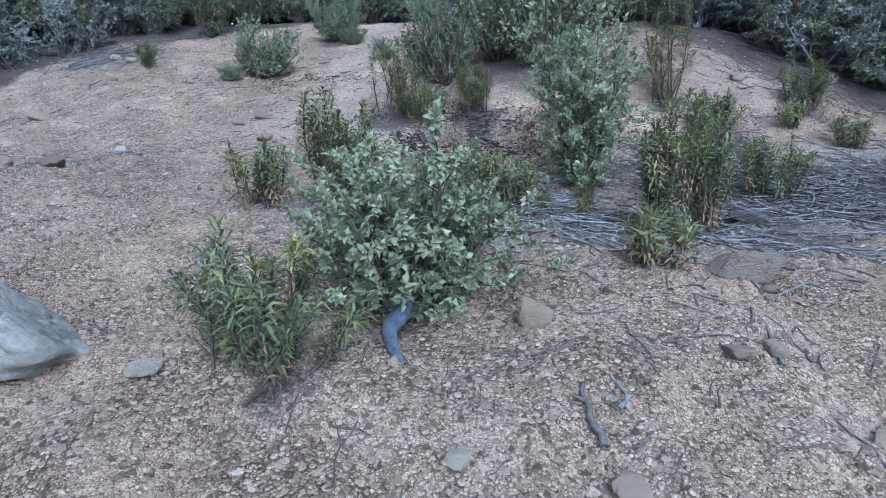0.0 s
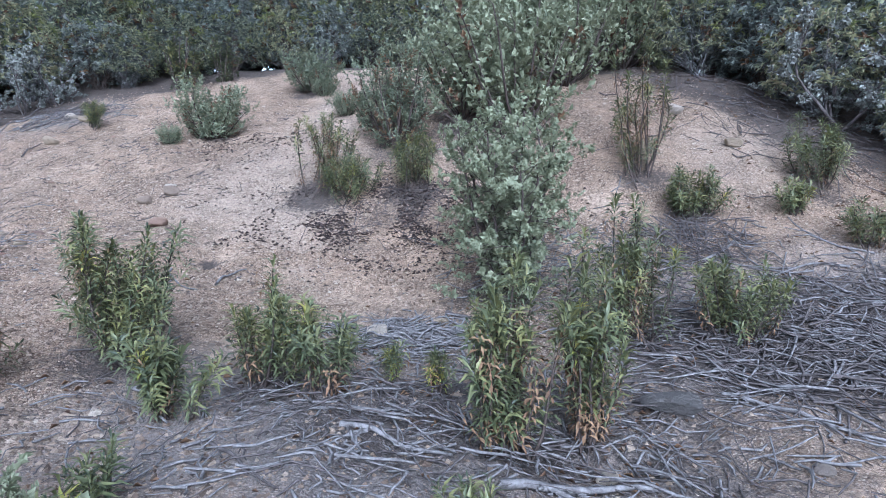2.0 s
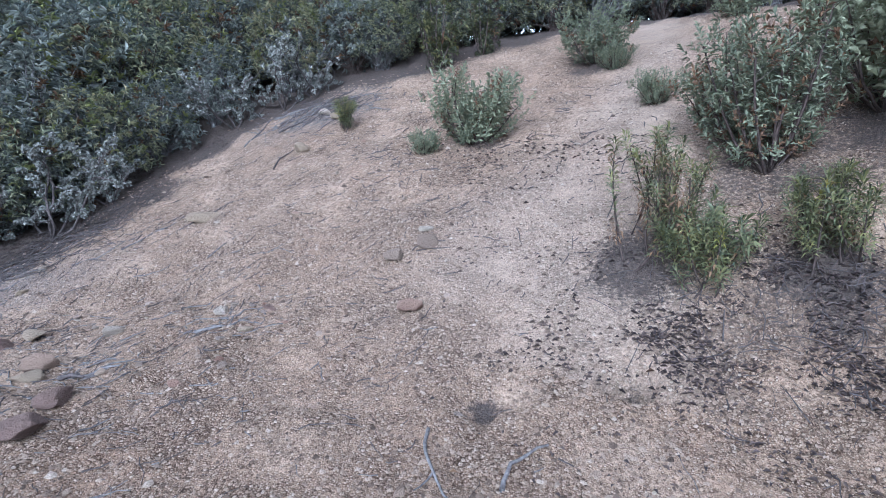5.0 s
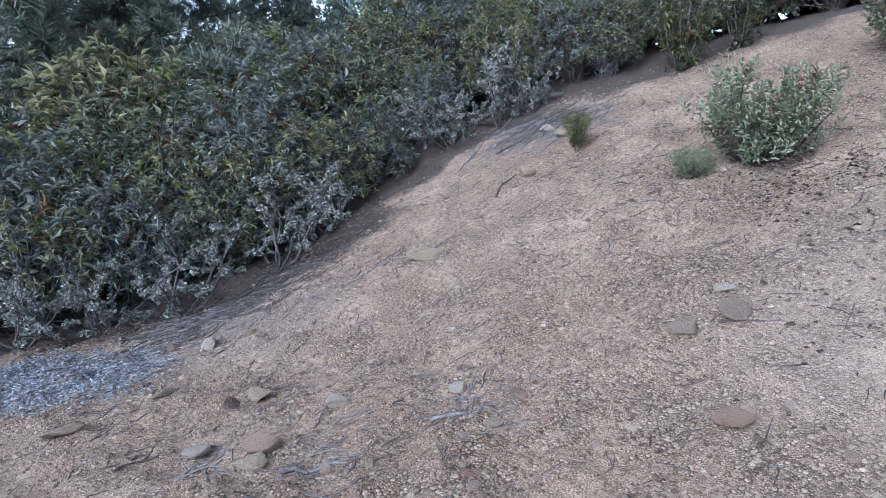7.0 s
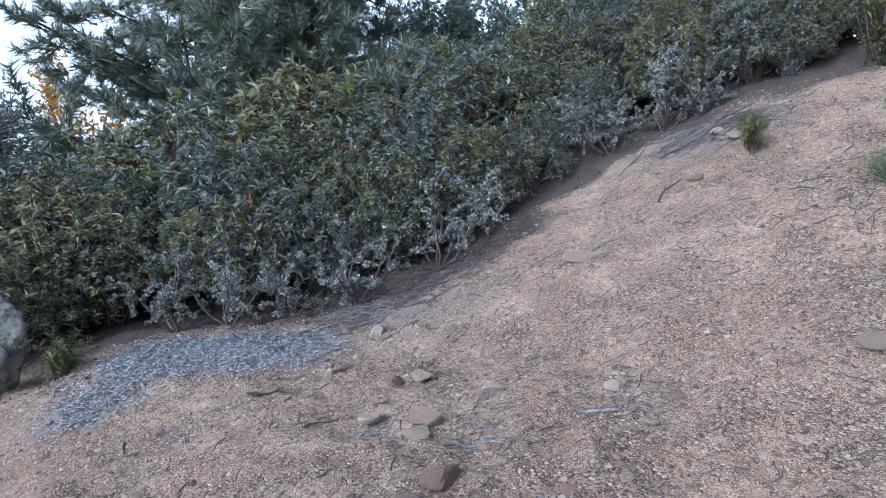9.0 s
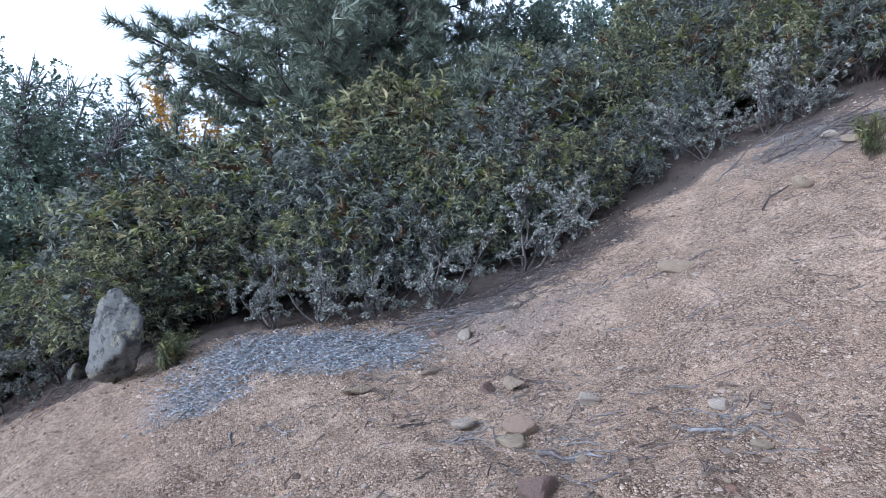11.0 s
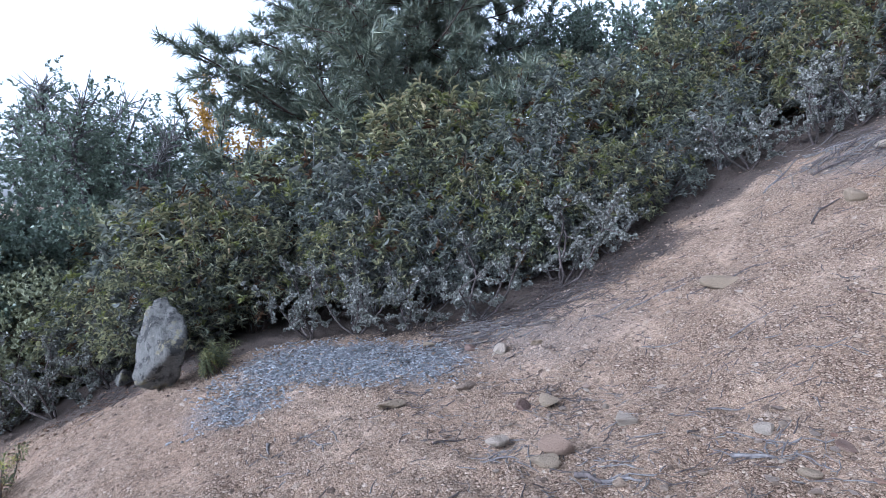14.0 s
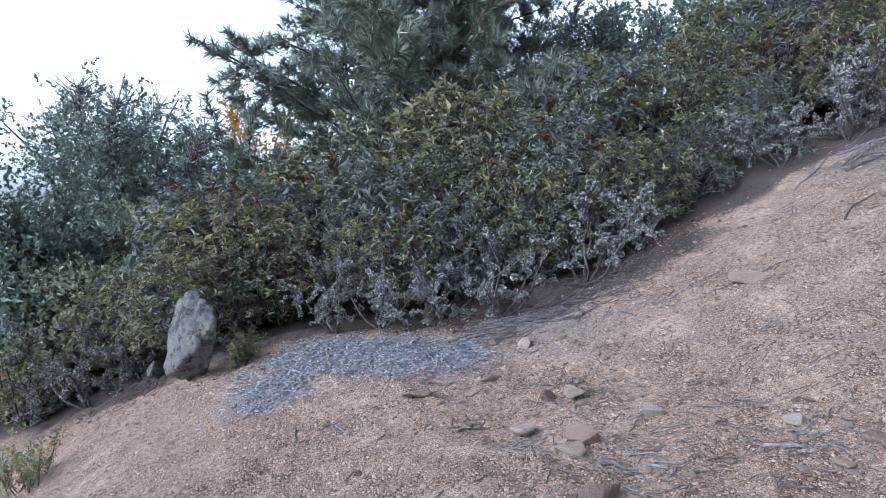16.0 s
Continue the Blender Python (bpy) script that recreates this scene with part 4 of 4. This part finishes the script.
stone(1.10, 2.10, .38, "long flat dark-streaked stone sunk in the gravel", M_BROWNSTONE, variant=4, stretch=(1.1, .5, .55), spin=-6, sink=.45)
stone(.99, 1.68, .09, "small upright pinkish stone in the gravel", M_TANSTONE, variant=4)
stone(.86, 1.66, .12, "small flat greyish stone in the gravel", variant=3)
stone(-.85, 1.61, .10, "small rounded reddish-grey stone on the bank", M_PALESTONE, variant=2)
stone(.04, 1.34, .08, "small pale stone in the gravel", M_PALESTONE, variant=1)
stone(.43, 1.29, .11, "small greyish stone in the gravel", variant=2)
stone(1.15, 1.42, .12, "small tan stone pressed into the gravel", M_TANSTONE, variant=1)
stone(1.80, 3.38, .26, "dark earthy stone among dead twigs", M_DARKSTONE, variant=3, stretch=(1.1, .7, .9), spin=10)
stone(.46, 4.16, .15, "pale cream stone on a mat of dead twigs", M_PALESTONE, variant=4, sink=-.2)
stone(.79, 4.42, .10, "pale flat stone beside dead twigs", M_TANSTONE, variant=3)
stone(1.26, 4.19, .07, "small white stone on dark soil", M_PALESTONE, variant=1)
stone(1.45, 2.93, .08, "small pale stone among dead twigs", M_PALESTONE, variant=0)
stone(-4.45, 7.92, .24, "pale tan stone with a dark hollow below it", M_TANSTONE, variant=4, stretch=(1.1, .7, .9))
stone(-4.56, 6.66, .34, "long tan stone half buried in the slope", M_TANSTONE, variant=1, stretch=(1.2, .5, .6), spin=60)
stone(-4.64, 4.0, .19, "flat tan stone lying on the slope", M_TANSTONE, variant=5, stretch=(1, .7, .8))
stone(-5.48, 5.16, .19, "pale stone at the edge of the bark chips", M_PALESTONE, variant=4)
stone(-5.75, 5.0, .12, "reddish stone at the edge of the bark chips", M_REDSTONE, variant=2)
stone(-6.15, 4.7, .13, "tan stone at the edge of the bark chips", M_TANSTONE, variant=1)
stone(-5.35, 5.45, .13, "tan stone among dead twigs", M_TANSTONE, variant=3)
stone(-5.6, 5.75, .11, "tan stone among dead twigs", M_PALESTONE, variant=3)
stone(-3.53, 4.64, .18, "grey-brown blocky stone on the gravel slope", variant=2, stretch=(1, .9, 1.1))
stone(-3.46, 4.53, .14, "flat tan stone leaning on another stone", M_TANSTONE, variant=5)
stone(-3.82, 4.42, .16, "flat grey-brown stone on the gravel slope", variant=0)
stone(-4.24, 4.78, .13, "rust-red stone on the gravel slope", M_REDSTONE, variant=2)
stone(-4.16, 4.93, .18, "pale flat stone on the gravel slope", M_TANSTONE, variant=5)
stone(-4.81, 4.6, .17, "flat brown stone lying on the slope", variant=5, stretch=(1.2, .6, .8))
stone(-3.60, 5.10, .15, "pale grey stone on the gravel slope", M_PALESTONE, variant=1)
stone(-3.02, 5.48, .11, "pale upright stone on the gravel slope", M_PALESTONE, variant=4)
stone(-2.66, 5.33, .09, "small flat tan stone on the gravel", M_TANSTONE, variant=0)
stone(-2.69, 5.57, .10, "small reddish-brown stone on the gravel", M_REDSTONE, variant=1)
stone(-2.95, 4.40, .18, "rust-red stone half buried in gravel", M_REDSTONE, variant=2, sink=.5)
stone(-2.81, 4.18, .26, "rust-red flat stone half buried in gravel", M_REDSTONE, variant=3, sink=.5)
stone(-2.15, 6.2, .16, "blocky reddish-grey stone on the slope", variant=4)
stone(-1.98, 6.35, .15, "blocky grey stone on the slope", variant=2)
stone(-2.1, 6.55, .12, "pale grey stone on the slope", M_PALESTONE, variant=0)
stone(-1.75, 5.75, .15, "blocky grey-brown stone on the slope", variant=2)
stone(2.95, 7.2, .2, "pale stone lying under the scrub", M_PALESTONE, variant=4)
stone(3.25, 6.53, .2, "tan stone on bare soil", M_TANSTONE, variant=1)
stone(-4.6, 8.75, .2, "tan stone beside dead branches", M_TANSTONE, variant=1)
stone(-4.9, 8.9, .16, "pale stone beside dead branches", M_PALESTONE, variant=2)
for k in range(170):
    x, y = sg.uniform(-6.2, -1.2), sg.uniform(3.4, 8.4)
    if k % 3 == 0:
        x, y = sg.uniform(-4.6, -1.8), sg.uniform(3.9, 5.9)
    if k % 5 == 0:
        x, y = sg.uniform(-1.2, 2.4), sg.uniform(1.2, 5.2)
    if float(edge_distance(x, y)) > .4:
        stone(x, y, sg.uniform(.03, .075), "small angular stone lying loose on the gravel", group="loose stones on the slope")


def gravel(name, label, count, region, low, high, seed, mat=M_GRAVEL, flat=.75):
    """Loose pebbles, each a rough eight-sided lump, joined."""
    r = np.random.default_rng(seed)
    x, y = r.uniform(region[0], region[1], count), r.uniform(region[2], region[3], count)
    ok = edge_distance(x, y) > .05
    ok &= value_noise(x, y, .45, 9) + .6 * value_noise(x, y, .15, 10) > r.uniform(-1.2, .6, count)
    dark = np.maximum.reduce([dune(x, y, cx, cy, cr) for cx, cy, cr in LITTER] + [.8 * dune(x, y, .25, 6.0, .6)])
    ok &= dark < r.uniform(.25, .9, count)
    rim = np.minimum(np.minimum(x - region[0], region[1] - x), np.minimum(y - region[2], region[3] - y))
    ok &= rim > r.uniform(0, .9, count) ** 2
    for hx, hy, hr in ((-.475, 5.6, .13), (-1.05, 5.24, .14)):
        ok &= np.hypot(x - hx, y - hy) > hr
    x, y = x[ok], y[ok]
    n = len(x)
    s = low + (high - low) * r.random(n) ** 2.6
    base = np.array([[1, 0, -.35], [.3, .95, -.3], [-.8, .6, -.35], [-.9, -.55, -.3], [.25, -1, -.35], [.1, .1, .8]])
    V = (base[None] + [0, 0, .12]) * r.uniform(.65, 1.3, (n, 6, 3)) + r.normal(0, .12, (n, 6, 3)) * [1, 1, 0]
    V[:, 5, :2] += r.normal(0, .3, (n, 2))
    a = r.uniform(0, 6.28, n)[:, None]
    V = np.stack([V[..., 0] * np.cos(a) - V[..., 1] * np.sin(a), V[..., 0] * np.sin(a) + V[..., 1] * np.cos(a), V[..., 2] * flat], -1) * s[:, None, None] * .5
    V = V + np.stack([x, y, ground_z(x, y)], -1)[:, None]
    F = np.array([[0, 1, 5], [1, 2, 5], [2, 3, 5], [3, 4, 5], [4, 0, 5]])
    me = from_arrays(name, V.reshape(-1, 3), (F[None] + 6 * np.arange(n)[:, None, None]).reshape(-1, 3))
    me.materials.append(mat)
    return tagged(new(name, me), label, "gravel", kind="stuff")


gravel("gravel", "loose pinkish-tan gravel strewn over the slope", 90000, (-7.2, .6, 1.2, 7.8), .006, .034, 1)
gravel("gravel", "coarse gravel on the steep bank", 26000, (-2.4, 2.6, .6, 3.3), .005, .032, 2)
gravel("gravel", "fine gravel on the upper slope", 20000, (-6.0, 4.2, 4.6, 11.0), .010, .045, 3)
gravel("gravel", "lumps of hard earth and coarse pebbles on the slope", 6500, (-7.0, 2.6, 1.0, 10.5), .022, .062, 5)
gravel("gravel", "gravel among the dead twigs", 12000, (-2.4, 4.2, 2.4, 5.8), .006, .032, 4)


def chips(count, seed):
    """A bed of grey bark chips raked over the ground: small thin slabs."""
    r = np.random.default_rng(seed)
    x, y = r.uniform(-7.4, -4.9, count), r.uniform(2.5, 5.3, count)
    u, v = (x + 6.05) * .82 - (y - 3.95) * .57, (x + 6.05) * .57 + (y - 3.95) * .82
    ok = np.exp(-(u / .72) ** 4 - (v / 1.2) ** 4) + .8 * dune(x, y, -5.5, 3.0, .3) + .25 * value_noise(x, y, .3, 12) > r.uniform(.25, 1.0, count)
    x, y = x[ok], y[ok]
    n = len(x)
    L, W, T = r.uniform(.014, .045, n), r.uniform(.008, .02, n), r.uniform(.002, .006, n)
    box = np.array([[a, b, c] for c in (0, 1) for a, b in ((-1, -.8), (1, -1), (.8, 1), (-1, .9))], float) * .5
    V = box[None] * np.stack([L, W, 2 * T], -1)[:, None]
    a = r.uniform(0, 6.28, n)[:, None]
    tilt = r.normal(0, .3, n)[:, None]
    z = V[..., 2] + V[..., 0] * tilt
    V = np.stack([V[..., 0] * np.cos(a) - V[..., 1] * np.sin(a), V[..., 0] * np.sin(a) + V[..., 1] * np.cos(a), z], -1)
    V = V + np.stack([x, y, ground_z(x, y) + .004 + .012 * r.random(n)], -1)[:, None]
    F = np.array([[0, 3, 2, 1], [4, 5, 6, 7], [0, 1, 5, 4], [1, 2, 6, 5], [2, 3, 7, 6], [3, 0, 4, 7]])
    me = from_arrays("bark_chips", V.reshape(-1, 3), (F[None] + 8 * np.arange(n)[:, None, None]).reshape(-1, 4))
    me.materials.append(M_CHIP)
    return tagged(new("bark_chips", me), "bed of pale grey bark chips along the scrub's edge", "wood chips", kind="stuff")


chips(9000, 6)


def twig_litter(label, count, cx, cy, rx, ry, seed, low=.06, high=.35, mat=M_DEADWOOD, thick=.004, heap=.03, aim=None):
    """A mat of dead twigs: thin bent sticks lying over one another."""
    r = np.random.default_rng(seed)
    lines = []
    while len(lines) < count:
        x, y = cx + rx * r.normal(0, .5), cy + ry * r.normal(0, .5)
        L = low + (high - low) * r.random() ** 2
        a = r.uniform(0, 6.28) if aim is None else aim + r.normal(0, .6)
        t = np.linspace(-.5, .5, 4)
        px = x + np.cos(a) * L * t + np.cumsum(r.normal(0, .055 * L + .003, 4))
        py = y + np.sin(a) * L * t + np.cumsum(r.normal(0, .055 * L + .003, 4))
        h = abs(r.normal(0, heap)) * math.exp(-((x - cx) / rx) ** 2 - ((y - cy) / ry) ** 2)
        pz = ground_z(px, py) + thick + h + t * r.normal(0, .05) * L
        lines.append((np.stack([px, py, np.maximum(pz, ground_z(px, py))], -1), thick * r.uniform(.4, 1.3) * np.array([1, .95, .85, .55])))
    me = from_arrays("twig_litter", *tubes(lines, 4))
    me.materials.append(mat)
    return tagged(new("twig_litter", me), label, "dead twigs", kind="stuff")


twig_litter("mat of grey dead twigs on the path", 560, .62, 4.12, .5, .42, 1, .05, .26, thick=.0055)
twig_litter("grey dead twigs strewn under the rockroses", 600, .9, 3.0, 1.5, .7, 2, .04, .28, thick=.0048)
twig_litter("tangle of bleached dead branches and twigs", 560, 2.8, 4.1, 1.2, .9, 3, .06, .42, thick=.0055)
twig_litter("dark dead twigs under the scrub", 1100, 2.8, 4.2, 1.2, .9, 4, .05, .4, M_DEADDARK, .005)
twig_litter("heap of dark brushwood beside a rockrose", 300, 2.5, 5.35, .42, .3, 5, .08, .36, M_DEADDARK, .0045, .06)
twig_litter("dark dead twigs strewn under the rockroses", 700, 1.0, 3.2, 1.5, .7, 20, .04, .25, M_DEADDARK, .0035)
twig_litter("dead twigs under the holm oak", 350, 1.7, 5.2, .8, .6, 6, .06, .4)
twig_litter("dead twigs along the scrub's edge", 700, -6.15, 6.0, .6, 1.3, 7, .06, .35, M_DEADDARK, .0045, .03)
twig_litter("bleached dead twigs along the scrub's edge", 240, -6.1, 5.3, .6, .5, 8, .06, .4, M_DEADWOOD, .004, .03)
twig_litter("dead branches at the corner of the scrub", 200, -5.1, 9.1, .8, .6, 9, .08, .45, M_DEADDARK, .005, .04)
twig_litter("dead branches at the corner of the scrub", 120, -5.0, 9.0, .9, .6, 10, .08, .45, M_DEADWOOD, .005, .03)
twig_litter("dead twigs scattered on the bare slope", 750, -3.4, 5.2, 2.6, 1.9, 11, .03, .16, M_DEADDARK, .0032, .002)
twig_litter("dead twigs scattered on the bare slope", 260, -3.5, 4.8, 2.2, 1.4, 12, .03, .18, M_DEADWOOD, .0035, .002)
twig_litter("dead twigs scattered on the gravel bank", 260, .5, 2.0, 1.6, .8, 13, .03, .2, M_DEADDARK, .003, .002)
twig_litter("dead twigs under the middle shrubs", 320, .3, 6.2, 1.0, .6, 14, .04, .25, M_DEADDARK, .003, .01)
twig_litter("twigs and needles below the boulder", 300, -7.9, 2.0, .9, .8, 15, .05, .3, M_DEADDARK, .004, .02)
twig_litter("dead twigs on the upper slope", 420, -2.4, 7.8, 2.6, 1.7, 16, .04, .2, M_DEADDARK, .004, .003)
twig_litter("dead twigs under the scrub", 300, 3.9, 7.2, 1.2, 1.2, 17, .1, .5, M_DEADDARK, .005, .03)


for k, (x, y, rx, ry) in enumerate(((-3.65, 4.5, .3, .22), (-4.25, 4.95, .35, .25), (-3.2, 4.75, .3, .2), (-4.75, 4.15, .35, .25), (-2.9, 5.4, .35, .2), (-5.0, 6.5, .5, .4), (-4.4, 3.4, .4, .3))):
    twig_litter("few dead twigs among stones on the slope", 34, x, y, rx, ry, 40 + k, .04, .17, M_DEADDARK if k % 2 else M_DEADWOOD, .004, .004)


def leaf_litter(label, count, cx, cy, rx, ry, seed, mat=M_DRY):
    r = np.random.default_rng(seed)
    x, y = cx + rx * r.normal(0, .6, count), cy + ry * r.normal(0, .6, count)
    clumped = value_noise(x, y, .22, 14) + .5 * value_noise(x, y, .09, 15) > r.uniform(-.5, .6, count)
    x, y = x[clumped], y[clumped]
    count = len(x)
    a = r.uniform(0, 6.28, count)
    d = np.stack([np.cos(a), np.sin(a), r.uniform(-.1, .35, count)], -1)
    s = r.uniform(.016, .044, count)
    V, F = plain_leaves(*leaves(np.stack([x, y, ground_z(x, y) + .006], -1), d, np.stack([r.normal(0, .4, count), r.normal(0, .4, count), np.ones(count)], -1), s, s * .32, .35, .3))
    me = from_arrays("leaf_litter", V, F)
    me.materials.append(mat)
    return tagged(new("leaf_litter", me), label, "fallen leaves", kind="stuff")


leaf_litter("dark rotting leaves below the middle shrubs", 8000, .1, 6.0, 1.05, .6, 1, M_ROT)
leaf_litter("dark rotting leaves on the upper slope", 700, -1.7, 7.7, .7, .4, 2, M_ROT)
leaf_litter("dark fallen leaves along the scrub", 3500, -6.6, 6.4, .45, 2.3, 3, M_ROT)
leaf_litter("brown fallen leaves below the boulder", 1300, -7.7, 1.6, .8, 1.2, 4)
leaf_litter("brown fallen leaves under the rockroses", 1800, 1.3, 3.6, 1.6, 1.1, 5)
leaf_litter("brown fallen leaves under the scrub", 1500, 3.9, 6.0, 1.0, 1.5, 6)

# ---- single sticks and roots ----
def stick(x, y, length, thick, deg, label, mat=M_DEADWOOD, bow=.1, forks=0, seed=0):
    r = np.random.default_rng(1000 + seed)
    t = np.linspace(-.5, .5, 8)
    a = radians(deg)
    off = bow * length * (np.cos(t * math.pi) - .5) + np.cumsum(r.normal(0, .006, 8))
    px = x + np.cos(a) * length * t - np.sin(a) * off
    py = y + np.sin(a) * length * t + np.cos(a) * off
    p = np.stack([px, py, ground_z(px, py) + thick * .55], -1)
    lines = [(p, thick * .5 * np.linspace(1.1, .5, 8))]
    for _ in range(forks):
        q, d = at_line(p, r.uniform(.25, .75))
        e = a + r.choice([-1, 1]) * r.uniform(.5, 1.0)
        L = length * r.uniform(.2, .4)
        s = np.linspace(0, 1, 4)
        fx, fy = q[0] + np.cos(e) * L * s, q[1] + np.sin(e) * L * s
        lines.append((np.stack([fx, fy, ground_z(fx, fy) + thick * .6], -1), thick * .35 * np.linspace(1, .4, 4)))
    me = smooth(from_arrays("stick", *tubes(lines, 6)))
    me.materials.append(mat)
    return tagged(new("stick", me), label, "stick", "sticks on the slope")


STICK = "weathered grey dead stick lying on the gravel"
STICKS = [(-1.05, 4.78, .52, .016, -45, 1), (-.78, 4.98, .3, .02, 75, 0), (.38, 1.45, .17, .022, 95, 1), (.47, 1.52, .10, .014, 80, 0), (-.95, 2.3, .25, .016, 100, 0),
          (1.0, 4.55, .45, .022, -20, 1), (-3.62, 4.35, .2, .014, 60, 2), (-3.1, 4.72, .2, .02, 40, 0), (-3.2, 4.62, .14, .03, 20, 0), (-2.87, 5.25, .18, .022, 35, 0),
          (-3.35, 5.55, .2, .012, 70, 1), (-4.1, 5.1, .22, .010, 20, 1), (-4.3, 5.9, .3, .010, 50, 0), (-5.0, 6.4, .5, .014, 70, 1), (-4.5, 6.85, .35, .014, 60, 1),
          (-3.9, 6.3, .32, .010, 80, 0), (-5.3, 6.1, .45, .012, 65, 1), (-4.9, 4.2, .3, .012, 30, 2), (-5.3, 2.9, .6, .014, 30, 1), (-4.4, 3.5, .25, .014, 10, 2),
          (-4.0, 4.2, .22, .012, 100, 2), (-4.6, 3.2, .12, .02, 15, 0), (-5.5, 9.2, .8, .02, 40, 3), (-5.2, 8.8, .7, .016, 75, 2), (-4.7, 9.4, .6, .018, 10, 2),
          (-5.8, 8.6, .8, .02, 110, 3), (-4.6, 7.75, .4, .02, 100, 1), (1.35, 2.78, .5, .03, 10, 1), (.75, 2.95, .4, .022, -15, 1), (.3, 2.75, .45, .014, -40, 1),
          (1.75, 2.7, .6, .018, 20, 2), (2.4, 3.3, .7, .02, -30, 2), (2.9, 3.9, .8, .02, 50, 2), (3.3, 4.5, .9, .024, 130, 3), (2.7, 4.7, .6, .02, 20, 2),
          (3.6, 4.1, .8, .022, 100, 3), (2.2, 3.7, .5, .016, 70, 1), (3.0, 5.0, .7, .018, 160, 2), (2.1, 5.4, .5, .016, 10, 1), (2.75, 5.35, .6, .02, 40, 3),
          (3.4, 5.3, .6, .016, 120, 2), (-6.0, 5.3, .8, .016, 80, 2), (-6.2, 5.9, .9, .016, 60, 3), (-6.45, 4.9, .5, .014, 140, 1), (-5.75, 5.6, .5, .018, 30, 1)]
for k, (x, y, L, w, deg, forks) in enumerate(STICKS):
    stick(x, y, L, w, deg, STICK, M_DEADDARK if k % 3 == 2 else M_DEADWOOD, sg.uniform(-.15, .2), forks, k)


def root_stump(x, y):
    """A weathered blue-grey root that bends out of the bank."""
    z = gz(x, y)
    p = np.array([(x + .02, y + .12, z + .10), (x + .02, y + .06, z + .09), (x, y, z + .07), (x - .025, y - .03, z + .035), (x - .01, y - .06, z - .01), (x + .02, y - .08, z - .06)])
    me = smooth(from_arrays("root", *tubes([(p, [.022, .026, .030, .026, .02, .012])], 9)))
    me.materials.append(bark_material("bluish_weathered_root", (0.028, 0.031, 0.040), (0.085, 0.092, 0.112)))
    return tagged(new("root", me), "bent blue-grey weathered root sticking out of the bank", "root")


root_stump(-.14, 1.74)
